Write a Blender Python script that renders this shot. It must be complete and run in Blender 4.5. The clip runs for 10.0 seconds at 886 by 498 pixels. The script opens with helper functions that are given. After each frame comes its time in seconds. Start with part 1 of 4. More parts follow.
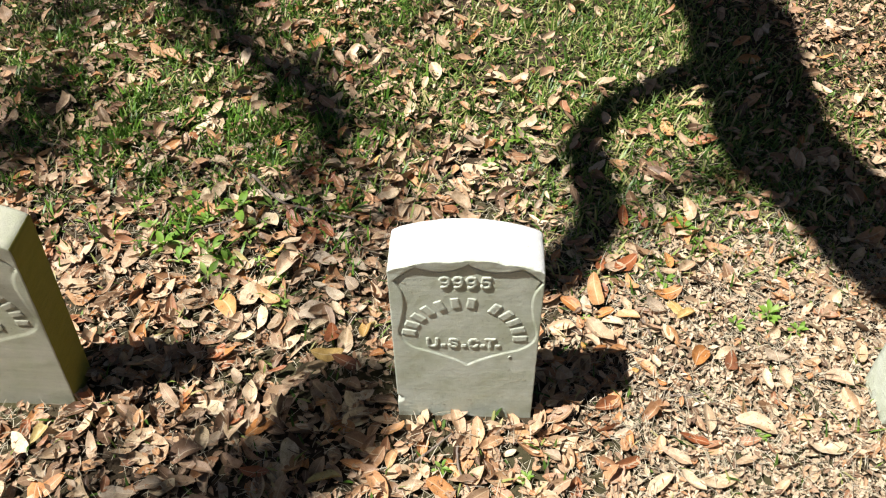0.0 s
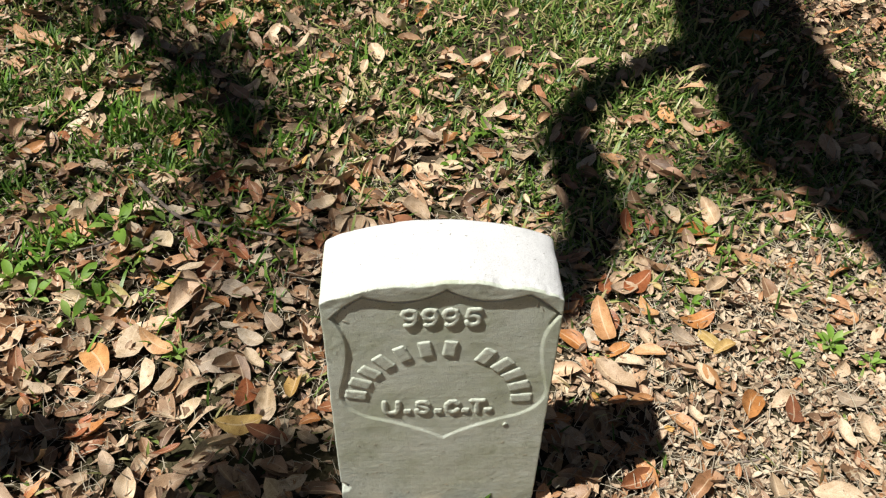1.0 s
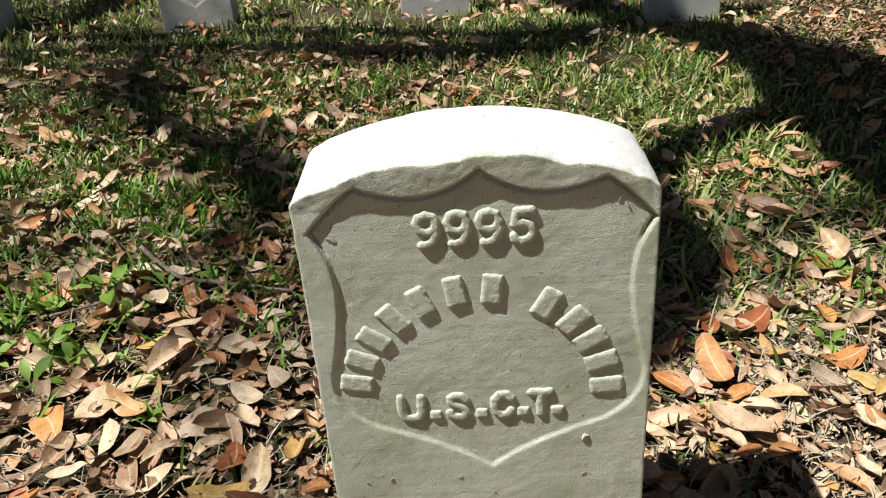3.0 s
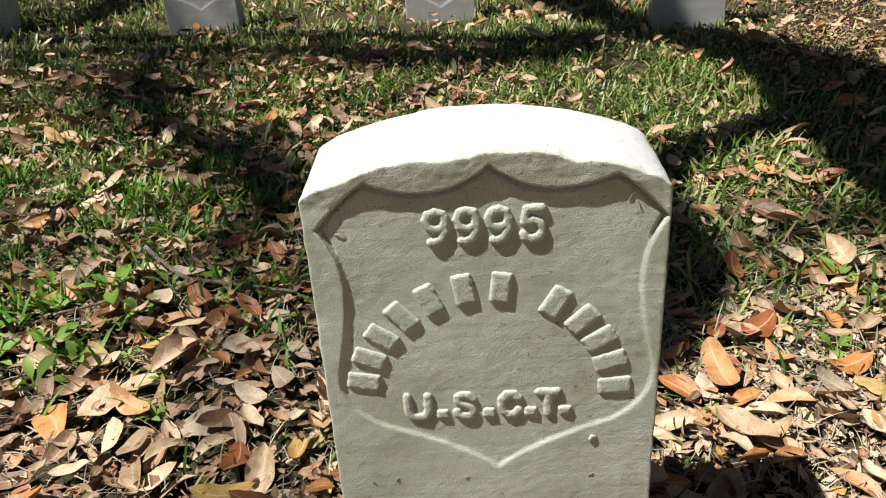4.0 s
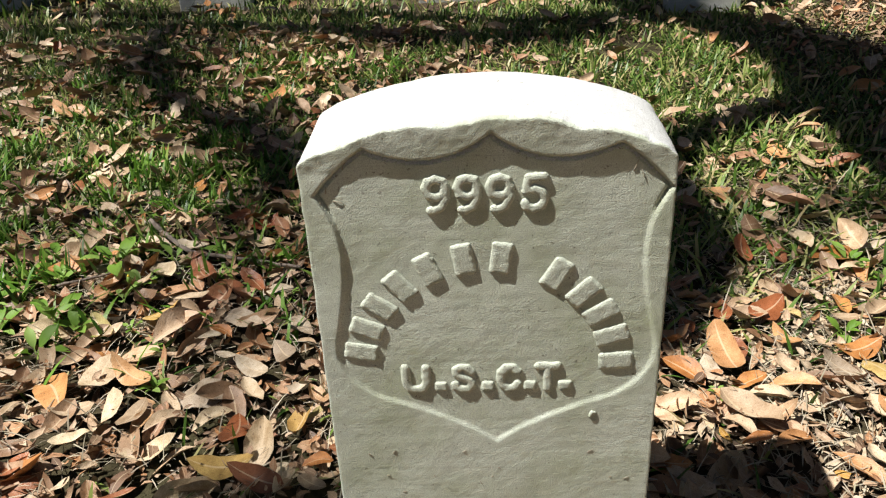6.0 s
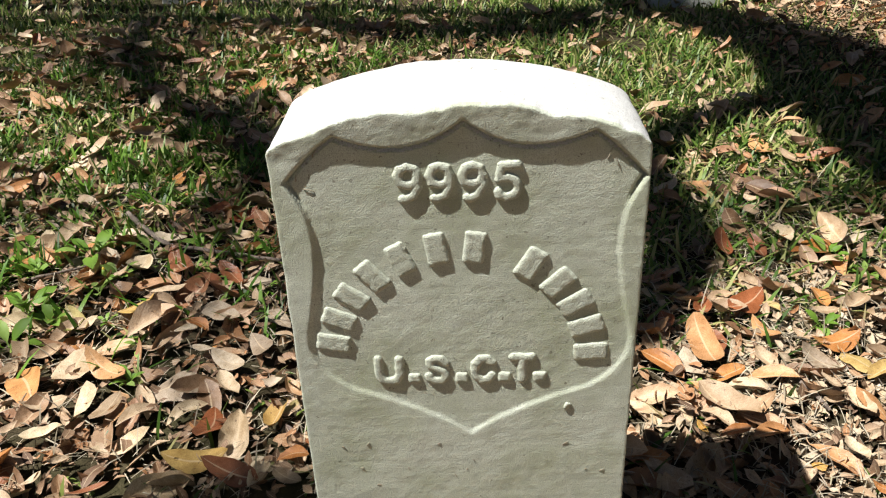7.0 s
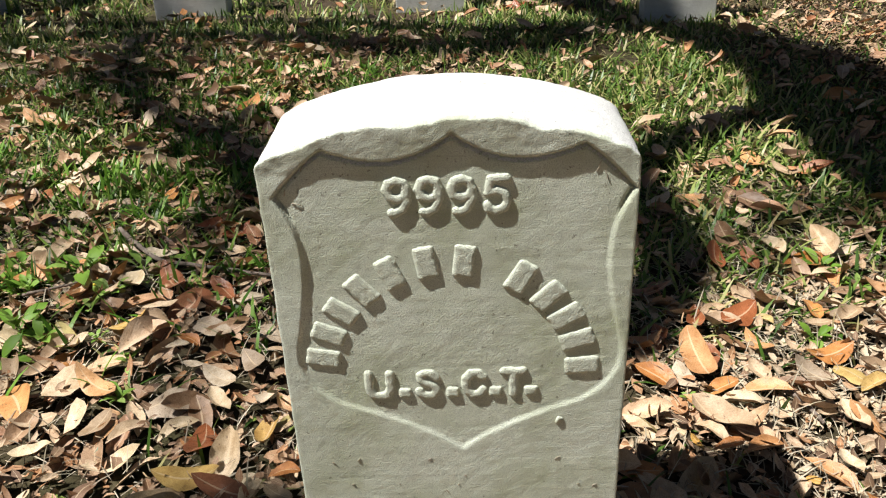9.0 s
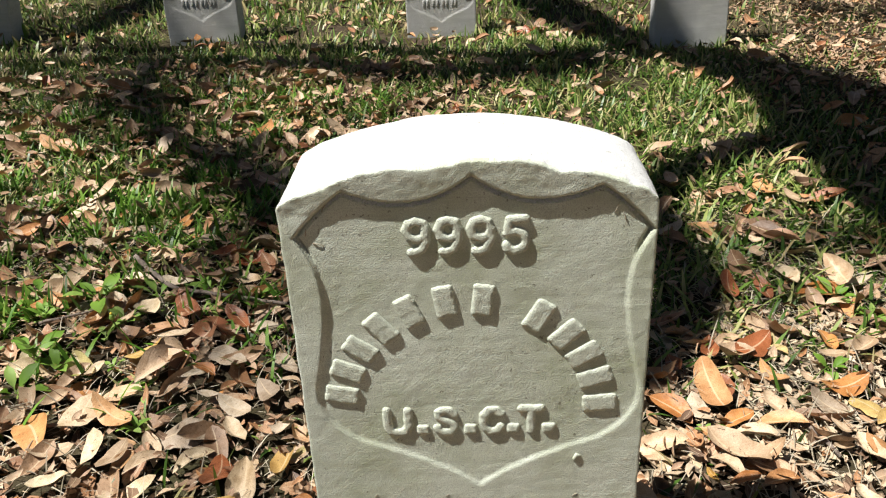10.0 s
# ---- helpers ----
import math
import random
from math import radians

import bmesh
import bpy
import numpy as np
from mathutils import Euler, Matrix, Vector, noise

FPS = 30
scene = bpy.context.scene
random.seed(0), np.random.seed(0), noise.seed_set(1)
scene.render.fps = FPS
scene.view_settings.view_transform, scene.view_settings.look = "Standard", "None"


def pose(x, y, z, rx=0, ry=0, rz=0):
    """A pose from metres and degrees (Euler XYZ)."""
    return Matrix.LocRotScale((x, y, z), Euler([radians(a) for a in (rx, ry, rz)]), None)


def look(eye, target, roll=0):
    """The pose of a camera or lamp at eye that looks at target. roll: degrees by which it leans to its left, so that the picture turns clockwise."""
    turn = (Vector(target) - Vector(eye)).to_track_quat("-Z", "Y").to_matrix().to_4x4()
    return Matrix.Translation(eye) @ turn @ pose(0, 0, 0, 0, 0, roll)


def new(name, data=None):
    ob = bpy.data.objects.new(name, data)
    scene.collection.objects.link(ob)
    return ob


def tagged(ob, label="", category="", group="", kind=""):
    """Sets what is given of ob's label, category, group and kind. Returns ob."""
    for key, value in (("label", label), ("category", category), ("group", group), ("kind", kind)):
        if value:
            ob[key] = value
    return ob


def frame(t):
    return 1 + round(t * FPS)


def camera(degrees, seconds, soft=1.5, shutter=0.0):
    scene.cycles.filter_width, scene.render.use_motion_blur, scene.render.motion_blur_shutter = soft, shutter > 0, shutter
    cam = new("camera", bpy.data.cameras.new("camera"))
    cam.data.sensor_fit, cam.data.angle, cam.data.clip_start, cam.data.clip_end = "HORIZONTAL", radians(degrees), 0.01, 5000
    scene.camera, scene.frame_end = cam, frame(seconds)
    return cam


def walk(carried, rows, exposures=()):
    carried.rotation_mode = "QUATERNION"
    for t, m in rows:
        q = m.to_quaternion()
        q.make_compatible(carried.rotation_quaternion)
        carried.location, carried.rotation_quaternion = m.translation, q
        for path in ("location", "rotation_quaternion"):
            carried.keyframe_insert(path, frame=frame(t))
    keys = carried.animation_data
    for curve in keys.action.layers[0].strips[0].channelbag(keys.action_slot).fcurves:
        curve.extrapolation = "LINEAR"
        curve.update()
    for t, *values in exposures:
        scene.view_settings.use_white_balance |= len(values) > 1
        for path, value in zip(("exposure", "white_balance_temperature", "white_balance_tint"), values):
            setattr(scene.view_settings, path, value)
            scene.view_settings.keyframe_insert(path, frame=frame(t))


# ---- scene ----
cam = camera(55.6, 10.0, soft=1.15)
PATH = [
    (0, (0.008, -1.094, 1.657), (-0.063, 0.311, 0.235), -1.1),
    (0.3, (0.003, -1.011, 1.599), (-0.091, 0.373, 0.159), -2.6),
    (0.5, (-0.026, -0.916, 1.527), (-0.132, 0.457, 0.077), -3.0),
    (0.7, (-0.054, -0.834, 1.442), (-0.092, 0.602, 0.051), -1.3),
    (1, (-0.043, -0.706, 1.242), (0.034, 0.748, -0.129), 1.3),
    (1.2, (-0.030, -0.662, 1.107), (0.066, 0.811, -0.243), 1.0),
    (1.5, (-0.013, -0.634, 0.947), (0.011, 0.883, -0.356), -1.0),
    (1.7, (-0.005, -0.624, 0.883), (-0.022, 0.925, -0.382), -2.5),
    (2, (-0.009, -0.604, 0.806), (-0.049, 1.019, -0.363), -3.4),
    (2.5, (-0.008, -0.611, 0.774), (-0.088, 1.099, -0.26), -4.0),
    (3, (-0.004, -0.618, 0.776), (-0.085, 1.136, -0.181), -4.2),
    (4.5, (-0.014, -0.62, 0.76), (-0.103, 1.142, -0.182), -3.3),
    (5, (-0.007, -0.617, 0.752), (-0.112, 1.136, -0.205), -3.3),
    (6.5, (0.0, -0.614, 0.747), (-0.104, 1.13, -0.226), -2.9),
    (7, (0.008, -0.61, 0.739), (-0.07, 1.132, -0.24), -2.5),
    (7.5, (0.008, -0.609, 0.738), (-0.051, 1.131, -0.247), -2.3),
    (8, (0.016, -0.61, 0.736), (-0.037, 1.131, -0.248), -2.2),
    (8.5, (0.015, -0.612, 0.743), (-0.042, 1.136, -0.228), -2.4),
    (9, (0.013, -0.608, 0.737), (-0.054, 1.151, -0.212), -2.6),
    (9.5, (0.016, -0.606, 0.734), (-0.059, 1.161, -0.201), -2.6),
    (10, (0.005, -0.606, 0.755), (-0.081, 1.174, -0.153), -2.8),
]
EXPOSURES = [(0, 0.95), (0.5, 0.66), (1, 0.54), (1.5, 0.42), (2, 0.5), (2.5, 0.64), (3, 0.7), (4.5, 0.68), (5, 0.67), (7, 0.76), (8.5, 0.78), (10, 0.82)]
walk(cam, [(t, look(eye, target, roll)) for t, eye, target, roll in PATH], EXPOSURES)

# ---- light ----
SHIFT = Vector((0.515, 0.148, 0))           # ground shift of a shadow per metre of height
SUN_WAY = Vector((SHIFT.x, SHIFT.y, -1)).normalized()
world = bpy.data.worlds.new("sky")
scene.world = world
world.use_nodes = True
wn = world.node_tree
sky = wn.nodes.new("ShaderNodeTexSky")
sky.sky_type = "NISHITA"
sky.sun_disc = False
sky.sun_elevation = math.asin(-SUN_WAY.z)
sky.sun_rotation = math.atan2(-SUN_WAY.x, -SUN_WAY.y)
wn.links.new(sky.outputs[0], wn.nodes["Background"].inputs[0])
wn.nodes["Background"].inputs[1].default_value = 0.016
sun = new("sun", bpy.data.lights.new("sun", "SUN"))
sun.data.energy, sun.data.angle, sun.data.color = 5.0, radians(0.53), (1.0, 0.962, 0.905)
sun.matrix_world = Matrix.Translation((0, 0, 12)) @ SUN_WAY.to_track_quat("-Z", "Y").to_matrix().to_4x4()

# ---- materials ----
class Nodes:
    """Small builder for node materials."""

    def __init__(self, name, rough=0.8, spec=0.3):
        self.mat = bpy.data.materials.new(name)
        self.mat.use_nodes = True
        self.t = self.mat.node_tree
        self.b = self.t.nodes["Principled BSDF"]
        self.b.inputs["Roughness"].default_value = rough
        self.b.inputs["Specular IOR Level"].default_value = spec

    def n(self, kind, **values):
        node = self.t.nodes.new(kind)
        for key, v in values.items():
            node.inputs[key].default_value = v
        return node

    def link(self, a, b):
        self.t.links.new(a, b)

    def coords(self, scale=(1, 1, 1), what="Object"):
        m = self.n("ShaderNodeMapping", Scale=scale)
        self.link(self.n("ShaderNodeTexCoord").outputs[what], m.inputs[0])
        return m.outputs[0]

    def noise(self, scale, detail=4.0, rough=0.55, at=None):
        t = self.n("ShaderNodeTexNoise", Scale=scale, Detail=detail, Roughness=rough)
        if at is not None:
            self.link(at, t.inputs["Vector"])
        return t.outputs["Fac"]

    def ramp(self, fac, *stops):
        r = self.t.nodes.new("ShaderNodeValToRGB")
        els = r.color_ramp.elements
        while len(els) < len(stops):
            els.new(0.5)
        for e, (p, c) in zip(els, stops):
            e.position = p
            e.color = (*c, 1) if len(c) == 3 else c
        self.link(fac, r.inputs[0])
        return r.outputs[0]

    def mix(self, fac, a, b, blend="MIX"):
        m = self.t.nodes.new("ShaderNodeMix")
        m.data_type, m.blend_type = "RGBA", blend
        for value, slot in ((fac, m.inputs[0]), (a, m.inputs[6]), (b, m.inputs[7])):
            if isinstance(value, (int, float)):
                slot.default_value = value
            elif isinstance(value, tuple):
                slot.default_value = (*value, 1)
            else:
                self.link(value, slot)
        return m.outputs[2]

    def math(self, op, a, b=0.0, c=0.0):
        m = self.t.nodes.new("ShaderNodeMath")
        m.operation = op
        for value, slot in zip((a, b, c), m.inputs):
            if isinstance(value, (int, float)):
                slot.default_value = value
            else:
                self.link(value, slot)
        return m.outputs[0]

    def bump(self, *layers):
        """Layers of (height, strength, metres)."""
        last = None
        for h, strength, dist in layers:
            b = self.n("ShaderNodeBump", Strength=strength, Distance=dist)
            self.link(h, b.inputs["Height"])
            if last is not None:
                self.link(last, b.inputs["Normal"])
            last = b.outputs[0]
        self.link(last, self.b.inputs["Normal"])

    def color(self, c):
        self.link(c, self.b.inputs["Base Color"])
        return self.mat


def marble(name, tint, algae, grit=0.65):
    """Weathered stone: sandy grain, faint level bedding, green film in patches, dark pits."""
    m = Nodes(name, 0.88, 0.2)
    at = m.coords()
    grain, sand, mid, big = m.noise(820, 2.0, 0.6, at), m.noise(1700, 1, 0.5, at), m.noise(48, 5, 0.65, at), m.noise(8, 5, 0.65, at)
    bands = m.noise(13, 7, 0.7, m.coords((0.35, 1.0, 9.0)))
    c = m.ramp(bands, (0.3, tuple(0.72 * v for v in tint)), (0.47, tuple(0.94 * v for v in tint)), (0.72, tuple(min(0.85, 1.1 * v) for v in tint)))
    c = m.mix(m.ramp(mid, (0.38, (0.4, 0.4, 0.4)), (0.62, (0, 0, 0))), c, tuple(v * 0.78 for v in tint))
    film = m.math("MULTIPLY", m.ramp(big, (0.42, (0, 0, 0)), (0.62, (algae, algae, algae))), m.ramp(mid, (0.3, (0.45, 0.45, 0.45)), (0.65, (1, 1, 1))))
    c = m.mix(film, c, (0.36, 0.405, 0.23))
    c = m.mix(m.ramp(grain, (0.38, (0.75, 0.75, 0.75)), (0.54, (0, 0, 0))), c, tuple(v * 0.6 for v in tint))
    c = m.mix(m.ramp(sand, (0.52, (0, 0, 0)), (0.72, (0.35, 0.35, 0.35))), c, tuple(min(0.88, v * 1.35) for v in tint))
    pits = m.ramp(m.noise(190, 3, 0.6, at), (0.66, (0, 0, 0)), (0.71, (0.7, 0.7, 0.7)))
    c = m.mix(pits, c, (0.17, 0.165, 0.12))
    m.bump((bands, 0.42, 0.0015), (mid, 0.14, 0.0014), (grain, grit, 0.0015), (sand, grit * 0.8, 0.0006))
    return m.color(c)


def soil_material():
    m = Nodes("soil", 0.95, 0.15)
    at = m.coords()
    c = m.ramp(m.noise(55, 8, 0.7, at), (0.3, (0.022, 0.015, 0.010)), (0.55, (0.07, 0.048, 0.033)), (0.75, (0.17, 0.125, 0.085)))
    c = m.mix(m.ramp(m.noise(2.2, 5, 0.6, at), (0.4, (0, 0, 0)), (0.62, (0.55, 0.55, 0.55))), c, (0.07, 0.075, 0.03))
    m.bump((m.noise(14, 5, 0.6, at), 0.6, 0.02), (m.noise(180, 5, 0.7, at), 0.9, 0.006))
    return m.color(c)


def leaf_material(name, stops, rough=0.5, by_object=True):
    """Dry leaf: blade colour by the piece, paler midrib and veins, blotches."""
    m = Nodes(name, rough, 0.35)
    rnd = m.n("ShaderNodeObjectInfo").outputs["Random"] if by_object else m.n("ShaderNodeNewGeometry").outputs["Random Per Island"]
    uv = m.n("ShaderNodeUVMap").outputs[0]
    sep = m.n("ShaderNodeSeparateXYZ")
    m.link(uv, sep.inputs[0])
    side = m.math("ABSOLUTE", m.math("SUBTRACT", sep.outputs[1], 0.5))
    base = m.ramp(rnd, *stops)
    at = m.coords()
    blotch = m.noise(45, 5, 0.65, at)
    c = m.mix(m.ramp(blotch, (0.38, (0, 0, 0)), (0.66, (0.9, 0.9, 0.9))), base, (0.62, 0.55, 0.45), "MULTIPLY")
    spots = m.ramp(m.noise(260, 2, 0.5, at), (0.66, (0, 0, 0)), (0.72, (0.7, 0.7, 0.7)))
    c = m.mix(spots, c, (0.09, 0.05, 0.03))
    vein_phase = m.math("SUBTRACT", m.math("MULTIPLY", sep.outputs[0], 48.0), m.math("MULTIPLY", side, 34.0))
    vein = m.math("POWER", m.math("ABSOLUTE", m.math("SINE", vein_phase)), 9.0)
    rib = m.math("LESS_THAN", side, 0.035)
    grain = m.noise(850, 3, 0.6, at)
    c = m.mix(m.ramp(grain, (0.35, (0.55, 0.55, 0.55)), (0.6, (0, 0, 0))), c, (0.55, 0.48, 0.40), "MULTIPLY")
    c = m.mix(m.math("MULTIPLY", vein, 0.16), c, (0.66, 0.58, 0.50), "MULTIPLY")
    c = m.mix(m.math("MULTIPLY", rib, 0.5), c, (0.60, 0.47, 0.31))
    m.bump((vein, 0.12, 0.0008), (blotch, 0.6, 0.004), (grain, 0.4, 0.0008))
    return m.color(c)


def green_material(name, stops, rough=0.5, by_object=False):
    m = Nodes(name, rough, 0.35)
    rnd = m.n("ShaderNodeObjectInfo").outputs["Random"] if by_object else m.n("ShaderNodeNewGeometry").outputs["Random Per Island"]
    c = m.ramp(rnd, *stops)
    at = m.coords()
    c = m.mix(m.ramp(m.noise(90, 3, 0.5, at), (0.35, (0, 0, 0)), (0.75, (0.5, 0.5, 0.5))), c, (0.75, 0.85, 0.5), "MULTIPLY")
    m.b.inputs["Subsurface Weight"].default_value = 0.0
    m.bump((m.noise(300, 2, 0.5, at), 0.2, 0.001))
    thin = m.n("ShaderNodeBsdfTranslucent")
    m.link(c, thin.inputs[0])
    both = m.n("ShaderNodeMixShader", Fac=0.28)
    m.link(m.b.outputs[0], both.inputs[1])
    m.link(thin.outputs[0], both.inputs[2])
    m.link(both.outputs[0], m.t.nodes["Material Output"].inputs[0])
    return m.color(c)


def bark_material(name, dark, light):
    m = Nodes(name, 0.9, 0.2)
    at = m.coords((1, 1, 0.3))
    f = m.noise(38, 6, 0.7, at)
    m.bump((f, 0.9, 0.01), (m.noise(220, 3, 0.6, at), 0.5, 0.002))
    return m.color(m.ramp(f, (0.3, dark), (0.7, light)))


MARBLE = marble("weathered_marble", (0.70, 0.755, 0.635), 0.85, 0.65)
MARBLE_FAR = marble("greyish_marble", (0.62, 0.62, 0.6), 0.3)
MARBLE_MOSSY = marble("mossy_marble", (0.56, 0.56, 0.45), 0.75)
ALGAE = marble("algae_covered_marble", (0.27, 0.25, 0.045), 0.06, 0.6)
# sun's glare on the top put into the colour: paler, little green film
MARBLE_SUNLIT = marble("sunlit_top_marble", (0.74, 0.745, 0.735), 0.1, 0.6)
SOIL = soil_material()
TAN = ((0.0, (0.478, 0.357, 0.240)), (0.3, (0.645, 0.514, 0.365)), (0.55, (0.741, 0.615, 0.454)), (0.8, (0.559, 0.408, 0.294)), (1.0, (0.687, 0.587, 0.416)))
GREY = ((0.0, (0.387, 0.310, 0.233)), (0.5, (0.548, 0.461, 0.362)), (1.0, (0.645, 0.565, 0.438)))
ORANGE = ((0.0, (0.472, 0.198, 0.062)), (0.4, (0.633, 0.318, 0.113)), (0.7, (0.665, 0.412, 0.222)), (1.0, (0.505, 0.258, 0.113)))
RUST = ((0.0, (0.322, 0.096, 0.040)), (0.5, (0.414, 0.153, 0.067)), (1.0, (0.290, 0.123, 0.067)))
OCHRE = ((0.0, (0.559, 0.329, 0.098)), (0.5, (0.495, 0.438, 0.206)), (1.0, (0.623, 0.362, 0.092)))
BROWN = ((0.0, (0.182, 0.115, 0.076)), (0.5, (0.279, 0.181, 0.125)), (1.0, (0.333, 0.224, 0.151)))
LITTER = ((0.0, (0.119, 0.070, 0.044)), (0.12, (0.365, 0.236, 0.149)), (0.26, (0.731, 0.582, 0.411)), (0.38, (0.472, 0.349, 0.247)), (0.50, (0.580, 0.274, 0.100)),
          (0.60, (0.645, 0.494, 0.351)), (0.70, (0.333, 0.126, 0.054)), (0.80, (0.759, 0.647, 0.454)), (0.90, (0.451, 0.242, 0.125)), (1.0, (0.269, 0.170, 0.106)))
LEAF_KINDS = [
    (leaf_material("dry_tan_leaf", TAN, 0.55), "dry pale tan fallen leaf lying on the ground"),
    (leaf_material("dry_grey_leaf", GREY, 0.6), "dry grey-tan fallen leaf lying on the ground"),
    (leaf_material("orange_brown_leaf", ORANGE, 0.38), "orange-brown dry fallen leaf lying on the ground"),
    (leaf_material("rust_leaf", RUST, 0.3), "glossy rust-red fallen leaf lying on the ground"),
    (leaf_material("ochre_leaf", OCHRE, 0.42), "yellow-ochre fallen leaf lying on the ground"),
    (leaf_material("dark_brown_leaf", BROWN, 0.5), "dark brown dry fallen leaf lying on the ground"),
]
LITTER_MAT = leaf_material("mixed_dry_leaves", LITTER, 0.42, by_object=False)
DEBRIS_MAT = leaf_material("crumbled_leaves", ((0.0, (0.14, 0.085, 0.055)), (0.3, (0.36, 0.24, 0.16)), (0.6, (0.60, 0.46, 0.33)), (0.8, (0.44, 0.22, 0.10)), (1.0, (0.52, 0.37, 0.25))), 0.7, by_object=False)
PALE_DEBRIS = leaf_material("pale_crumbled_leaves", ((0.0, (0.26, 0.19, 0.13)), (0.4, (0.55, 0.45, 0.33)), (0.8, (0.70, 0.60, 0.46)), (1.0, (0.62, 0.46, 0.31))), 0.7, by_object=False)
GRASS = green_material("grass_blades", ((0.0, (0.034, 0.074, 0.014)), (0.30, (0.080, 0.158, 0.026)), (0.55, (0.165, 0.255, 0.048)), (0.72, (0.30, 0.345, 0.105)), (0.87, (0.46, 0.42, 0.20)), (1.0, (0.50, 0.40, 0.22))), 0.4)
LUSH = green_material("fresh_grass_blades", ((0.0, (0.040, 0.100, 0.012)), (0.45, (0.095, 0.215, 0.024)), (0.8, (0.170, 0.310, 0.042)), (1.0, (0.30, 0.38, 0.10))), 0.38)
STRAW = green_material("dry_grass_blades", ((0.0, (0.20, 0.20, 0.07)), (0.5, (0.36, 0.30, 0.15)), (1.0, (0.48, 0.40, 0.24))), 0.6)
STALE = green_material("dead_grass_stalks", ((0.0, (0.22, 0.18, 0.14)), (0.5, (0.44, 0.38, 0.30)), (1.0, (0.62, 0.55, 0.45))), 0.7)
WEED = green_material("weed_leaves", ((0.0, (0.13, 0.25, 0.03)), (0.5, (0.20, 0.34, 0.05)), (1.0, (0.30, 0.42, 0.12))), 0.5, by_object=True)
PETAL = green_material("petal_tips", ((0.0, (0.62, 0.48, 0.06)), (1.0, (0.70, 0.55, 0.08))), 0.5)
CANOPY = green_material("oak_foliage", ((0.0, (0.03, 0.06, 0.012)), (1.0, (0.07, 0.11, 0.025))), 0.4)
TWIG = bark_material("twig_bark", (0.10, 0.075, 0.06), (0.30, 0.25, 0.21))
BARK = bark_material("oak_bark", (0.06, 0.045, 0.035), (0.20, 0.165, 0.13))


# ---- helpers of this scene ----
def mesh_from(name, verts, faces, material, uvs=None, smooth=True):
    me = bpy.data.meshes.new(name)
    me.from_pydata(verts, [], faces)
    me.materials.append(material)
    if uvs is not None:
        me.uv_layers.new(name="UVMap").data.foreach_set("uv", np.asarray(uvs, dtype=np.float32).ravel())
    me.polygons.foreach_set("use_smooth", [smooth] * len(me.polygons))
    me.update()
    return me


def part(name, me, parent, m=None, label=""):
    ob = new(name, me)
    ob.parent = parent
    if m is not None:
        ob.matrix_basis = m
    if label:
        ob["label"] = label
    return ob


def bm_mesh(name, bm, material, smooth=True):
    me = bpy.data.meshes.new(name)
    bm.to_mesh(me)
    bm.free()
    me.materials.append(material)
    me.polygons.foreach_set("use_smooth", [smooth] * len(me.polygons))
    return me


def tube(points, radii, sides=8):
    """Verts and faces of a bent, tapered limb with closed ends."""
    pts = [Vector(p) for p in points]
    verts, faces = [], []
    for i, (p, r) in enumerate(zip(pts, radii)):
        way = (pts[min(i + 1, len(pts) - 1)] - pts[max(i - 1, 0)]).normalized()
        a = way.orthogonal().normalized() if i == 0 else (a - way * a.dot(way)).normalized()
        b = way.cross(a)
        for k in range(sides):
            w = 2 * math.pi * k / sides
            verts.append(p + (a * math.cos(w) + b * math.sin(w)) * r)
        if i:
            o = (i - 1) * sides
            for k in range(sides):
                k2 = (k + 1) % sides
                faces.append((o + k, o + k2, o + sides + k2, o + sides + k))
    n = len(verts)
    verts += [pts[0], pts[-1]]
    for k in range(sides):
        k2 = (k + 1) % sides
        faces.append((n, k2, k))
        faces.append((n + 1, n - sides + k, n - sides + k2))
    return verts, faces


def curve_through(points, steps=6, wobble=0.0, seed=0):
    """Catmull-Rom points through a line of places, with a wobble."""
    rng = random.Random(seed)
    p = [Vector(q) for q in points]
    p = [p[0] * 2 - p[1]] + p + [p[-1] * 2 - p[-2]]
    out = []
    for i in range(1, len(p) - 2):
        for k in range(steps):
            t = k / steps
            a, b, c, d = p[i - 1:i + 3]
            q = 0.5 * (2 * b + (c - a) * t + (2 * a - 5 * b + 4 * c - d) * t * t + (3 * b - a - 3 * c + d) * t ** 3)
            out.append(q + Vector([rng.uniform(-wobble, wobble) for _ in range(3)]))
    return out + [p[-2]]


# ---- ground ----
def ground_height(x, y):
    """Gentle unevenness of the lawn, level at the stones."""
    x, y = np.asarray(x, float), np.asarray(y, float)
    return 0.006 * np.sin(5.1 * x + 1.3 * y) * np.sin(4.3 * y - 0.7 * x + 1.0) + 0.004 * np.sin(11.0 * x + 3.0) * np.sin(9.0 * y + 1.0)


def make_ground():
    near = np.concatenate([[-900, -300, -100, -40, -15, -8, -5], np.linspace(-3.5, 3.5, 141), [5, 8, 15, 40, 100, 300, 900]])
    deep = near + 1.5
    gx, gy = np.meshgrid(near, deep, indexing="ij")
    gz = ground_height(gx, gy) * (np.hypot(gx, gy) < 10)
    n, k = len(near), len(deep)
    verts = np.stack([gx, gy, gz], -1).reshape(-1, 3)
    faces = [(i * k + j, (i + 1) * k + j, (i + 1) * k + j + 1, i * k + j + 1) for i in range(n - 1) for j in range(k - 1)]
    ob = new("ground", mesh_from("ground", verts, faces, SOIL))
    tagged(ob, "brown soil of the burial ground under leaf litter", "ground", kind="structure")


make_ground()


